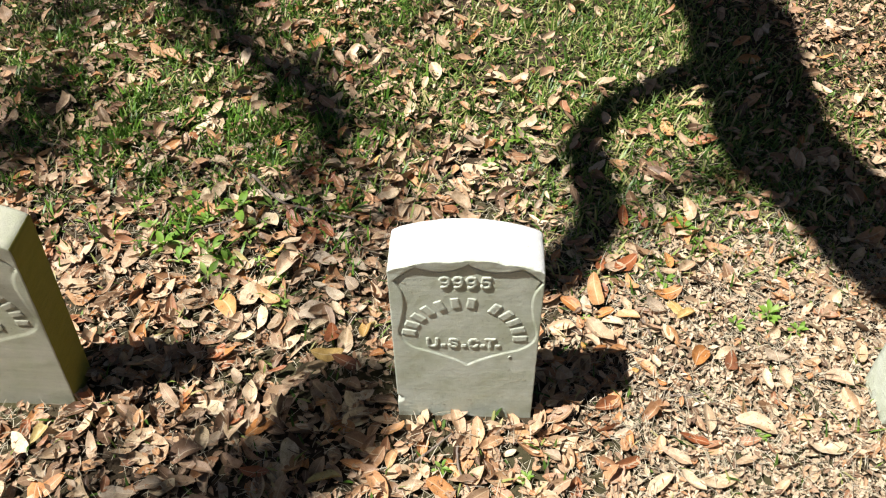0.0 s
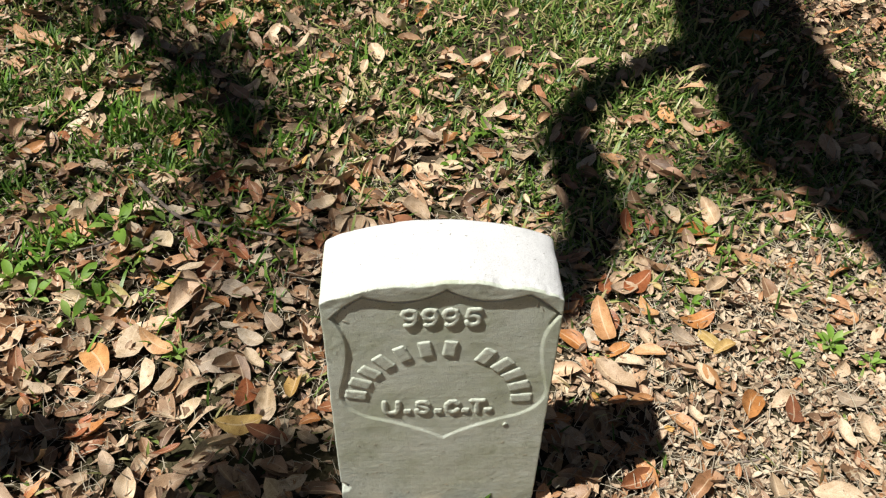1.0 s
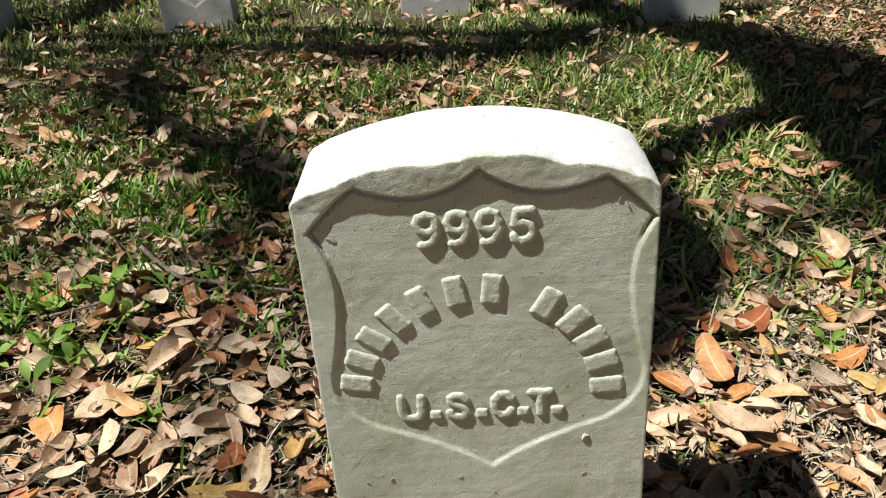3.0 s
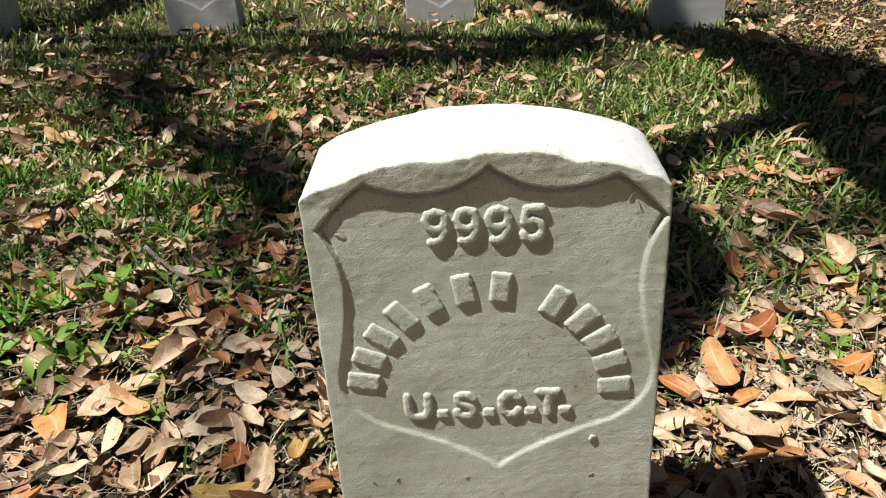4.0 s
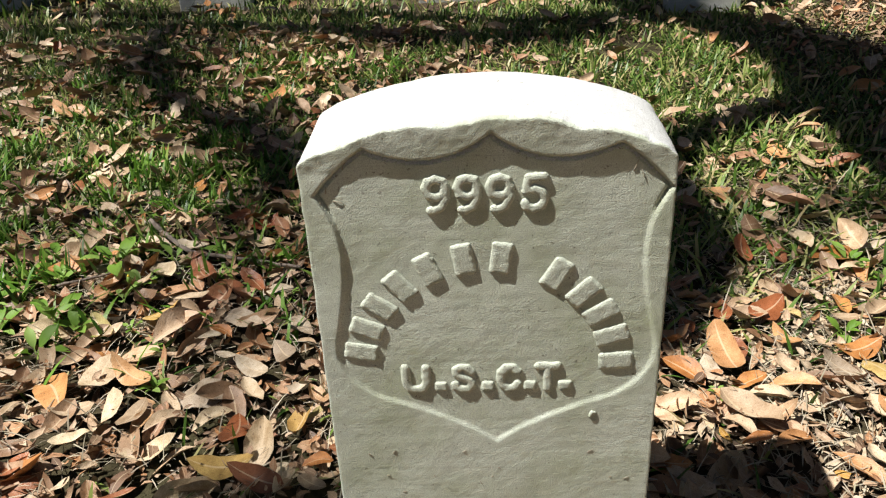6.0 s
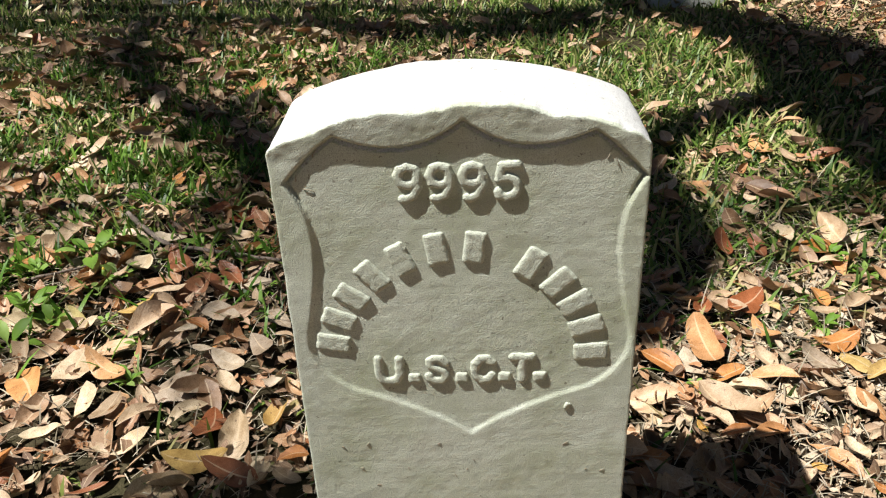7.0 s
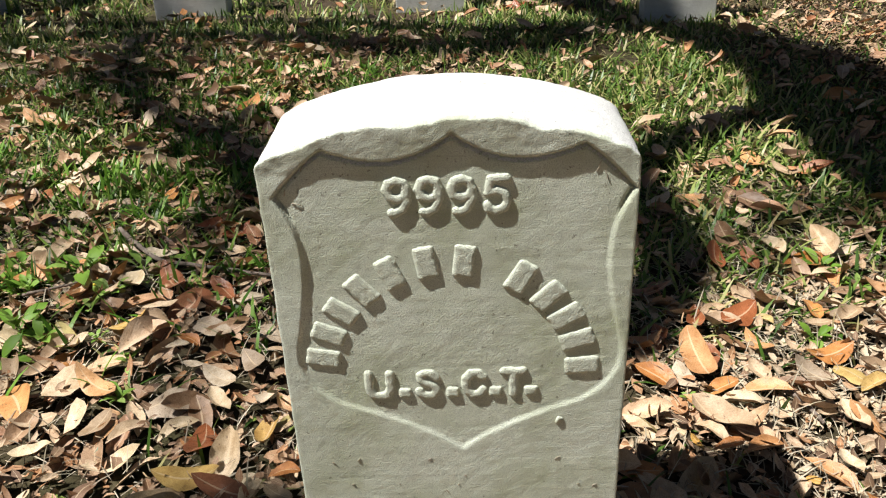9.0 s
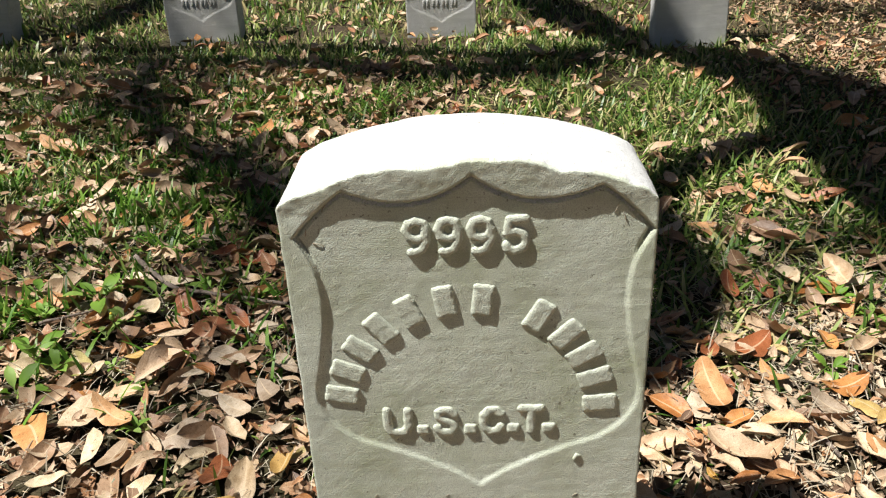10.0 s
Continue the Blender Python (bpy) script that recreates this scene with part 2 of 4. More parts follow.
# ---- headstones ----
def bezier(a, c, b, n):
    return [((1 - t) ** 2 * a[0] + 2 * t * (1 - t) * c[0] + t * t * b[0], (1 - t) ** 2 * a[1] + 2 * t * (1 - t) * c[1] + t * t * b[1]) for t in (i / n for i in range(n))]


def shield_outline(n=14):
    """The sunk shield: x and z from its own lowest tip, for a stone 0.305 wide."""
    a, b, c, d, e, f, g = (0, 0.317), (0.103, 0.306), (0.146, 0.266), (0.129, 0.205), (0.143, 0.118), (0.109, 0.056), (0, 0)
    half = bezier(a, (0.045, 0.279), b, n) + bezier(b, (0.120, 0.296), c, n) + bezier(c, (0.129, 0.240), d, n)
    half += bezier(d, (0.130, 0.170), e, n) + bezier(e, (0.148, 0.080), f, n) + bezier(f, (0.035, 0.030), g, n) + [g]
    return np.array(half + [(-x, z) for x, z in half[-2:0:-1]])


def inside_distance(px, pz, poly):
    """Distance to the outline, positive inside."""
    d = np.full(px.shape, 9.0)
    inside = np.zeros(px.shape, bool)
    for (x1, z1), (x2, z2) in zip(poly, np.roll(poly, -1, 0)):
        dx, dz = x2 - x1, z2 - z1
        t = np.clip(((px - x1) * dx + (pz - z1) * dz) / (dx * dx + dz * dz + 1e-12), 0, 1)
        d = np.minimum(d, np.hypot(px - x1 - t * dx, pz - z1 - t * dz))
        if abs(dz) > 1e-9:
            inside ^= ((z1 > pz) != (z2 > pz)) & (px < x1 + (pz - z1) * dx / dz)
    return np.where(inside, d, -d)


def stone_body(width, thick, height, tip, step, rise=0.034, rough=1.0, seed=0, material=None, sink=0.06, shield_x=0.0):
    """An upright slab with a slightly arched, worn top and a sunk shield on its front (y = 0 side)."""
    nx, ny, nz = int(width / step), max(4, int(thick / step / 1.5)), int((height + sink) / step)
    xs, ys, zs = np.linspace(-0.5, 0.5, nx + 1) * width, np.linspace(0, thick, ny + 1), np.linspace(-sink, height, nz + 1)
    index, verts, faces = {}, [], []

    def vert(i, j, k):
        key = (i, j, k)
        if key not in index:
            index[key] = len(verts)
            verts.append((xs[i], ys[j], zs[k]))
        return index[key]

    for i in range(nx):
        for k in range(nz):
            faces.append((vert(i, 0, k), vert(i + 1, 0, k), vert(i + 1, 0, k + 1), vert(i, 0, k + 1)))
            faces.append((vert(i + 1, ny, k), vert(i, ny, k), vert(i, ny, k + 1), vert(i + 1, ny, k + 1)))
        for j in range(ny):
            faces.append((vert(i, j, nz), vert(i + 1, j, nz), vert(i + 1, j + 1, nz), vert(i, j + 1, nz)))
    for j in range(ny):
        for k in range(nz):
            faces.append((vert(0, j + 1, k), vert(0, j, k), vert(0, j, k + 1), vert(0, j + 1, k + 1)))
            faces.append((vert(nx, j, k), vert(nx, j + 1, k), vert(nx, j + 1, k + 1), vert(nx, j, k + 1)))
    v = np.array(verts)
    front = np.abs(v[:, 1]) < 1e-6
    # arched top, only the upper part follows it
    lift = np.clip((v[:, 2] - height * 0.72) / (height * 0.28), 0, 1)
    arch = rise * (2 * v[:, 0] / width) ** 2 + 0.006 * np.exp(-(width / 2 - np.abs(v[:, 0])) / 0.006)
    # worn dips of the front arris
    if seed == 1:
        u = v[:, 0] / width + 0.5
        dips = sum(deep * np.exp(-((u - at) / wide) ** 2) for at, deep, wide in ((0.41, 0.0066, 0.085), (0.735, 0.0034, 0.05), (0.115, 0.0035, 0.06)))
        arch = arch + dips * np.exp(-v[:, 1] / 0.022)
    v[:, 2] -= lift * arch
    # sunk shield
    if tip is not None:
        scale = width / 0.305
        d = inside_distance((v[:, 0] - shield_x) / scale, (v[:, 2] - tip) / scale, shield_outline()) * scale
        upper = np.clip((v[:, 2] - tip - 0.24 * scale) / 0.02, 0, 1)
        s = np.clip((d + 0.0005) / (0.0046 - 0.0026 * upper), 0, 1)
        sunk = 0.0023 * s * s * (3 - 2 * s)
        # groove added right under the overhanging rim, its shade standing for a dirt line
        sunk += 0.0042 * upper * np.exp(-((d - 0.0023) / 0.0012) ** 2)
        sunk *= 0.85 + 0.15 * np.clip((v[:, 2] - tip - 0.05) / 0.15, 0, 1)
        v[:, 1] += np.where(front, sunk, 0)
        # the rim over the shield hangs forward a little
        v[:, 1] -= np.where(front & (d < 0), 0.065 * np.clip(v[:, 2] - tip - 0.285, 0, 1), 0)
    # worn, rounded edges
    r = 0.0016
    top = height - arch
    core = np.stack([np.clip(v[:, 0], -width / 2 + r, width / 2 - r), np.where(front, v[:, 1] + r, np.clip(v[:, 1], r, thick - r)), np.minimum(v[:, 2], top - r)], 1)
    off = v - core
    far = np.linalg.norm(off, axis=1)
    edge = ((np.abs(off) > r * 0.25).sum(1) >= 2)
    v = np.where((edge & (far > 1e-9))[:, None], core + off / np.maximum(far, 1e-9)[:, None] * r, v)
    # chipping along the arrises and unevenness all over
    near_edge = np.minimum.reduce([np.abs(v[:, 1]), np.abs(thick - v[:, 1]), np.full(len(v), 1.0)])
    near_top = np.abs(top - v[:, 2])
    out = []
    for (x, y, z), e, t in zip(v, near_edge, near_top):
        p = Vector((x * 1.0 + seed * 3.1, y, z))
        n1, n2, n3 = noise.noise(p * 28), noise.noise(p * 95), noise.noise(p * 260)
        worn = math.exp(-t / 0.010) * math.exp(-e / 0.018)
        a = (0.0004 * n1 + 0.00022 * n2 + 0.00016 * n3) * rough
        chip = worn * (0.0035 * max(0, n1) + 0.0028 * max(0, n2) + 0.001 * n3) * rough
        notch = max(0, 1 - math.dist((x, y, z), (-width / 2, 0, 0.066)) / 0.016) * 0.006 if seed == 1 else 0
        side = math.exp(-abs(abs(x) - width / 2) / 0.006) * 0.0018 * n1 * rough
        out.append((x - math.copysign(side, x) + notch, y + a + notch + (chip * 0.15 if y < thick / 2 else -chip * 0.3), z - chip * (1 if y < thick / 2 else 0.35) + 0.0012 * noise.noise(p * 14) * math.exp(-t / 0.01)))
    return mesh_from("body", out, faces, material)


STROKES = {
    "9": [[(0.22, 0.67), (0.16, 0.83), (0.0, 0.89), (-0.16, 0.83), (-0.22, 0.67), (-0.16, 0.51), (0.0, 0.45), (0.16, 0.51), (0.22, 0.67)], [(0.22, 0.67), (0.21, 0.42), (0.10, 0.20), (-0.06, 0.11), (-0.12, 0.13)]],
    "5": [[(0.22, 0.88), (-0.12, 0.87)], [(-0.12, 0.87), (-0.17, 0.56)], [(-0.17, 0.56), (0.0, 0.60), (0.16, 0.53), (0.22, 0.36), (0.15, 0.18), (-0.02, 0.11), (-0.18, 0.18), (-0.20, 0.25)]],
    "U": [[(-0.28, 0.86), (-0.28, 0.38), (-0.19, 0.18), (0.0, 0.13), (0.19, 0.18), (0.28, 0.38), (0.28, 0.86)]],
    "S": [[(0.21, 0.72), (0.13, 0.84), (-0.04, 0.87), (-0.18, 0.79), (-0.17, 0.63), (0.0, 0.52), (0.17, 0.42), (0.22, 0.27), (0.11, 0.15), (-0.07, 0.13), (-0.20, 0.21), (-0.22, 0.29)]],
    "C": [[(0.22, 0.73), (0.10, 0.85), (-0.08, 0.84), (-0.21, 0.67), (-0.23, 0.48), (-0.19, 0.28), (-0.06, 0.14), (0.12, 0.15), (0.23, 0.28)]],
    "T": [[(-0.25, 0.87), (0.25, 0.87)], [(0.0, 0.87), (0.0, 0.14)]],
}


def relief(sdf, width, height, deep, round_off, material, seed=0, step=0.0008):
    """A worn raised form on z >= 0, facing -y: full depth well inside the outline, rounded down to the floor at its edge."""
    xs = np.arange(-width / 2 - 0.002, width / 2 + 0.002, step)
    zs = np.arange(-0.002, height + 0.002, step)
    gx, gz = np.meshgrid(xs, zs, indexing="ij")
    ragged = np.array([noise.noise(Vector((a * 190 + seed * 7.3, 0.0, b * 190))) for a, b in zip(gx.ravel(), gz.ravel())]).reshape(gx.shape)
    d = sdf(gx, gz) + 0.0007 * ragged
    t = np.clip(d / round_off, 0, 1)
    y = np.where(d > 0, -deep * np.sqrt(1 - (1 - t) ** 2) * (1 + 0.10 * ragged), np.minimum(-d, 0.0016))
    index, verts, faces = -np.ones(gx.shape, int), [], []
    near = d > -step * 2.2
    for i in range(len(xs) - 1):
        for k in range(len(zs) - 1):
            corners = ((i, k), (i + 1, k), (i + 1, k + 1), (i, k + 1))
            if all(near[c] for c in corners):
                for c in corners:
                    if index[c] < 0:
                        index[c] = len(verts)
                        verts.append((gx[c], y[c], gz[c]))
                faces.append(tuple(int(index[c]) for c in corners))
    return mesh_from("raised_form", verts, faces, material)


def glyph(ch, material, height, deep=0.0025, stroke=0.13, seed=0):
    """A raised, worn character made of round-backed strokes."""
    def sdf(gx, gz):
        best = np.full(gx.shape, 9.0)
        for line in STROKES[ch]:
            for (x1, z1), (x2, z2) in zip(line, line[1:]):
                x1, z1, dx, dz = x1 * height, z1 * height, (x2 - x1) * height, (z2 - z1) * height
                t = np.clip(((gx - x1) * dx + (gz - z1) * dz) / (dx * dx + dz * dz), 0, 1)
                best = np.minimum(best, np.hypot(gx - x1 - t * dx, gz - z1 - t * dz))
        return stroke * height - best
    return relief(sdf, height, height, deep, stroke * height * 0.85, material, seed)


def worn_bar(width, height, deep, material, seed=0, step=0.0008):
    """A plain raised bar with worn round edges."""
    def sdf(gx, gz):
        qx, qz = np.abs(gx) - width / 2 + 0.003, np.abs(gz - height / 2) - height / 2 + 0.003
        return 0.003 - np.hypot(np.maximum(qx, 0), np.maximum(qz, 0)) - np.minimum(np.maximum(qx, qz), 0)
    return relief(sdf, width, height, deep, 0.0042, material, seed, step)


def rounded_block(w, d, h, r, material):
    bm = bmesh.new()
    bmesh.ops.create_cube(bm, size=1.0)
    bmesh.ops.scale(bm, vec=(w, d, h), verts=bm.verts)
    bmesh.ops.bevel(bm, geom=bm.edges[:], offset=r, segments=3, affect="EDGES", profile=0.5)
    return bm_mesh("block", bm, material)


def headstone(label, width=0.305, thick=0.125, height=0.5245, tip=0.193, step=0.006, material=MARBLE_FAR, seed=0, rise=0.034, shield_x=0.0):
    root = new("headstone")
    root.empty_display_size = 0.1
    tagged(root, label, "headstone", "white marble headstones in rows")
    part("body", stone_body(width, thick, height, tip, step, rise, seed=seed, material=material, shield_x=shield_x), root)
    return root


def inscription(root, tip, floor, material, clear=True, x0=0.0):
    """Raised lines on the shield: a number line, an arched line of bars, an abbreviation."""
    z0 = tip - 0.193
    if clear:
        for k, (ch, x) in enumerate(zip("9995", DIGIT_X)):
            part("numeral", glyph(ch, material, 0.037, stroke=0.108, seed=k), root, pose(x0 + x, floor, z0 + 0.4375))
        for k, (ch, x) in enumerate(zip("USCT", LETTER_X)):
            part("letter", glyph(ch, material, 0.034, seed=5 + k), root, pose(x0 + x, floor, z0 + 0.2525))
        for k, x in enumerate(STOP_X):
            part("full_stop", worn_bar(0.0125, 0.0115, 0.0024, material, 11 + k), root, pose(x0 + x, floor, z0 + 0.2545))
    else:
        low = rounded_block(0.009, 0.0044, 0.024, 0.0015, material)
        for x in (-0.066, -0.052, -0.030, -0.014, 0.008, 0.022, 0.044, 0.056):
            part("raised_bar", low, root, pose(x, floor, z0 + 0.268))
    for k, angle in enumerate((170, 157, 144, 130, 115, 99, 83, 58, 43, 30, 17, 3)):
        a = radians(angle)
        if clear or k == 0:
            bar = worn_bar(0.0185, 0.031, 0.0022, material, 20 + k, 0.0008 if clear else 0.002)
        part("raised_bar", bar, root, pose(x0 - 0.007 + 0.1 * math.cos(a), floor, z0 + 0.281 + 0.1 * math.sin(a), 0, 90 - angle, 0))


DIGIT_X, LETTER_X, STOP_X = (-0.0455, -0.0198, 0.0067, 0.0345), (-0.073, -0.0295, 0.0125, 0.0478), (-0.0504, -0.0072, 0.0315, 0.0635)
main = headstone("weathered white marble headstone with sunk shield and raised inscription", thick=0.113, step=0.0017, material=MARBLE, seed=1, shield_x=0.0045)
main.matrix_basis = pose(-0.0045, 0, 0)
main_mesh = main.children[0].data
main_mesh.materials.append(MARBLE_SUNLIT)
# upward faces take the marble that has sunlight painted in
for poly in main_mesh.polygons:
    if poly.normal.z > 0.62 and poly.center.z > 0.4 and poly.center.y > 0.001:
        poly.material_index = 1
inscription(main, 0.193, 0.0024, MARBLE, x0=0.0045)
part("stone_flake", rounded_block(0.006, 0.004, 0.008, 0.0015, MARBLE), main, pose(0.094, 0.0005, 0.227, 10, 20, 15))

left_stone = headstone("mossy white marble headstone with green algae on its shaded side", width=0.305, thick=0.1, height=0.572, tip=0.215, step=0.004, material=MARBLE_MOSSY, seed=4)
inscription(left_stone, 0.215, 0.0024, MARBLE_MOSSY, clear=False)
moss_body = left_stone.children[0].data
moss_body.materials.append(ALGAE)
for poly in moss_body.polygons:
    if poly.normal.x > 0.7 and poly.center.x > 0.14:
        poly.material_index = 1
left_stone.matrix_basis = pose(-1.069, 0.005, 0, 0, 4.3, 0)
right_stone = headstone("pale marble headstone standing in fallen leaves", tip=0.193, step=0.008, material=MARBLE, seed=7)
right_stone.matrix_basis = pose(1.098, 0.005, 0)
for k, (x, y, turn, tip) in enumerate(((-2.06, 2.86, 2, 0.08), (-1.066, 2.74, 3, 0.085), (-0.117, 2.70, 0, 0.055), (0.77, 2.40, -2, 0.20))):
    far_stone = headstone("greyish white marble headstone in the row behind, base in grass", width=(0.29, 0.285, 0.272, 0.252)[k], thick=0.11, height=0.43, tip=tip, step=0.004, seed=10 + k)
    inscription(far_stone, tip, 0.0024, MARBLE_FAR, clear=False)
    far_stone.matrix_basis = pose(x, y, 0, 0, (6, 1, 0, -1)[k], turn)


# ---- the oak overhead, which casts the shade ----
def over(gx, gy, h):
    """The place at height h whose shadow falls on the ground at gx, gy."""
    return Vector((gx, gy, h)) - SHIFT * h


def limb(points, radii, parent, name="limb", sides=10, seed=0, wobble=0.012):
    steps = 6
    line = curve_through(points, steps, wobble, seed)
    rs = np.interp(np.arange(len(line)) / steps, np.arange(len(radii)), radii)
    v, f = tube(line, rs, sides)
    return part(name, mesh_from(name, v, f, BARK), parent)


def clump_leaves(spots, rng):
    """Foliage as many small leaf blades: spots of (centre, radius, count)."""
    verts, faces = [], []
    for c, r, count in spots:
        for _ in range(count):
            p = c + Vector((rng.gauss(0, r), rng.gauss(0, r), rng.gauss(0, r * 0.5)))
            a, up = rng.uniform(0, 6.283), rng.uniform(-0.6, 0.6)
            way = Vector((math.cos(a), math.sin(a), up)).normalized()
            across = way.orthogonal().normalized()
            L, w = rng.uniform(0.05, 0.09), rng.uniform(0.012, 0.02)
            n = len(verts)
            verts += [p, p + way * L * 0.45 + across * w, p + way * L, p + way * L * 0.45 - across * w]
            faces.append((n, n + 1, n + 2, n + 3))
    return mesh_from("crown", verts, faces, CANOPY)


def oak():
    tree = new("oak_tree")
    tree.matrix_basis = pose(1.9, -5.2, 0)
    inv = Vector((1.9, -5.2, 0))
    L = lambda *p: [q - inv for q in p]
    H = 4.0
    trunk_top = Vector((1.7, -4.7, 3.0))
    limb([inv - Vector((0, 0, 0.2)) - inv, Vector((0, 0, 0.5)), Vector((-0.05, 0.1, 1.6)), trunk_top - inv], [0.55, 0.42, 0.38, 0.34], tree, "trunk", 16, 1, 0.02)
    # great limb
    limb(L(trunk_top, over(2.6, -1.6, H), over(1.8, -0.1, H), over(1.34, 0.34, H), over(1.165, 0.56, H), over(1.05, 0.82, H), over(0.972, 1.0, H), over(0.963, 1.2, H), over(0.97, 1.5, H), over(0.985, 1.8, H), over(0.8, 2.18, H), over(0.57, 2.5, H), over(0.34, 3.3, H), over(0.2, 4.3, H)),
         [0.33, 0.27, 0.24, 0.2, 0.188, 0.175, 0.186, 0.172, 0.187, 0.188, 0.14, 0.11, 0.14, 0.09], tree, seed=2)
    # forks
    limb(L(over(0.98, 1.5, H), over(0.757, 1.4, H), over(0.6, 1.306, H), over(0.45, 1.18, H), over(0.362, 1.007, H), over(0.37, 0.82, H), over(0.362, 0.63, H), over(0.268, 0.48, H), over(0.195, 0.37, H)),
         [0.1, 0.08, 0.06, 0.056, 0.06, 0.065, 0.068, 0.07, 0.066], tree, seed=3)
    limb(L(over(0.82, 2.28, H), over(0.44, 2.32, H + 0.2), over(0.13, 2.3, H + 0.3), over(-0.29, 2.46, H + 0.4), over(-0.74, 2.58, H + 0.5), over(-1.45, 2.68, H + 0.6), over(-2.1, 2.78, H + 0.7)),
         [0.1, 0.06, 0.055, 0.06, 0.055, 0.05, 0.03], tree, seed=4)
    limb(L(over(0.44, 2.32, H + 0.2), over(0.28, 2.1, H + 0.4), over(-0.22, 2.16, H + 0.5), over(-0.66, 2.32, H + 0.6), over(-1.15, 2.42, H + 0.7), over(-1.7, 2.46, H + 0.8)),
         [0.06, 0.055, 0.06, 0.055, 0.045, 0.03], tree, seed=6)
    limb(L(over(-2.1, 2.78, H + 0.7), over(-1.75, 2.93, H + 0.8), over(-1.62, 3.15, H + 0.9), over(-1.62, 3.5, H + 1.0), over(-1.72, 4.1, H + 1.1)),
         [0.06, 0.085, 0.1, 0.1, 0.05], tree, seed=7)
    limb(L(over(-1.15, 2.42, H + 0.7), over(-1.03, 1.95, H + 0.7), over(-0.84, 1.56, H + 0.7), over(-0.6, 1.36, H + 0.8), over(-0.43, 1.14, H + 0.9)),
         [0.05, 0.035, 0.03, 0.025, 0.015], tree, seed=5)
    rng = random.Random(11)
    spots = []
    for gx, gy, r, n in ((-1.0, 1.85, 0.10, 170), (-0.86, 1.62, 0.09, 150), (-0.62, 1.38, 0.08, 130), (-0.48, 1.2, 0.075, 150), (-1.42, 1.22, 0.12, 230), (-1.42, 0.95, 0.09, 190), (-0.25, 0.07, 0.045, 150), (-0.33, 0.0, 0.04, 90),
                         (-0.29, -0.07, 0.05, 150), (-0.38, -0.13, 0.05, 170), (-0.43, -0.22, 0.05, 130), (-0.62, -0.2, 0.1, 130), (-0.55, 2.3, 0.15, 220), (-1.3, 2.45, 0.2, 340), (-1.9, 2.3, 0.2, 300), (-0.9, 2.25, 0.15, 180), (0.1, 2.15, 0.11, 200), (0.35, 2.2, 0.1, 150), (-0.25, 2.15, 0.1, 160), (-1.55, 1.75, 0.16, 200),
                         (-1.15, 2.05, 0.14, 180), (-0.2, 1.75, 0.12, 30), (-0.55, 0.8, 0.16, 70), (-0.95, 0.9, 0.12, 60), (-2.3, 1.4, 0.25, 400), (-2.4, 0.4, 0.3, 400), (0.74, 0.84, 0.06, 45), (0.5, 0.75, 0.08, 40), (1.55, 2.75, 0.06, 60), (1.4, 2.95, 0.05, 50), (-1.75, 3.5, 0.18, 330), (-2.0, 3.2, 0.14, 200), (-1.5, 3.85, 0.2, 330), (-0.25, 0.62, 0.12, 30)):
        spots.append((over(gx, gy, 5.6) - inv, r, n))
    for gx, gy in ((3.0, 3.0), (3.6, 1.0), (3.2, -1.0), (-3.5, 2.5), (-3.2, 4.6), (2.6, 5.2), (0.5, -3.5), (2.2, -3.6), (-2.0, -3.4)):
        spots.append((over(gx, gy, 5.2) - inv, 0.5, 500))
    nodes = [v.co.copy() for o in tree.children if o.name.startswith("limb") for v in list(o.data.vertices)[::10]]
    for c, rad, n in spots:
        near = min(nodes, key=lambda q: (q - c).length)
        mid = (near + c) / 2 + Vector((rng.uniform(-0.15, 0.15), rng.uniform(-0.15, 0.15), rng.uniform(0.1, 0.3)))
        line = curve_through([near, mid, c], 4, 0.02, int(n))
        v, f = tube(line, np.linspace(0.013, 0.004, len(line)), 5)
        part("branchlet", mesh_from("branchlet", v, f, BARK), tree)
    part("crown", clump_leaves(spots, rng), tree)
    tagged(tree, "spreading oak tree with heavy bare limbs and sparse foliage overhead", "tree")


oak()


# ---- fallen leaves ----
def leaf_grid(rng, length, ratio, curl, bend, twist, rows=10, sides=5):
    """Places of one leaf's vertices: along x, arched, folded at the midrib, with a ragged edge and now and then a broken tip."""
    s = np.linspace(0, 1, rows)[:, None] * np.ones((1, sides))
    v = np.linspace(-1, 1, sides)[None, :] * np.ones((rows, 1))
    cut = rng.uniform(0.55, 0.85) if rng.random() < 0.16 else 1.0
    peak = rng.uniform(0.8, 1.25)
    w = np.sin(np.pi * np.clip(s * cut, 0.0, 1) ** peak) ** rng.uniform(0.5, 0.7) * ratio * length / 2
    for sign in (-1, 1):
        ragged = 1 + 0.05 * np.sin(s * rng.uniform(6, 12) + rng.uniform(0, 6)) + 0.03 * np.sin(s * rng.uniform(15, 26) + rng.uniform(0, 6))
        w = np.where(v * sign > 0, w * ragged * rng.uniform(0.85, 1.1), w)
    w[0] = 0.0006
    if cut == 1.0:
        w[-1] = 0.0005
    fold, lopsided = rng.uniform(0.02, 0.45), rng.uniform(-0.3, 0.3)
    wave = 0.035 * length * np.sin(s * rng.uniform(6, 13) + rng.uniform(0, 6)) * np.abs(v) ** 2 * (w / (ratio * length / 2 + 1e-9))
    z = (curl + lopsided * v) * (v ** 2) * w + bend * length * (s - 0.5) ** 2 + rng.uniform(-0.6, 0.6) * length * (s - 0.5) ** 3 + np.abs(v) * w * fold + wave * 0.6 + twist * (s - 0.5) * v * w
    sway = rng.uniform(-0.09, 0.09) * length * (s - 0.5) ** 2 * 4
    return np.stack([(s - 0.5) * length * (0.6 + 0.4 * cut), v * w + sway, z], -1).reshape(-1, 3)


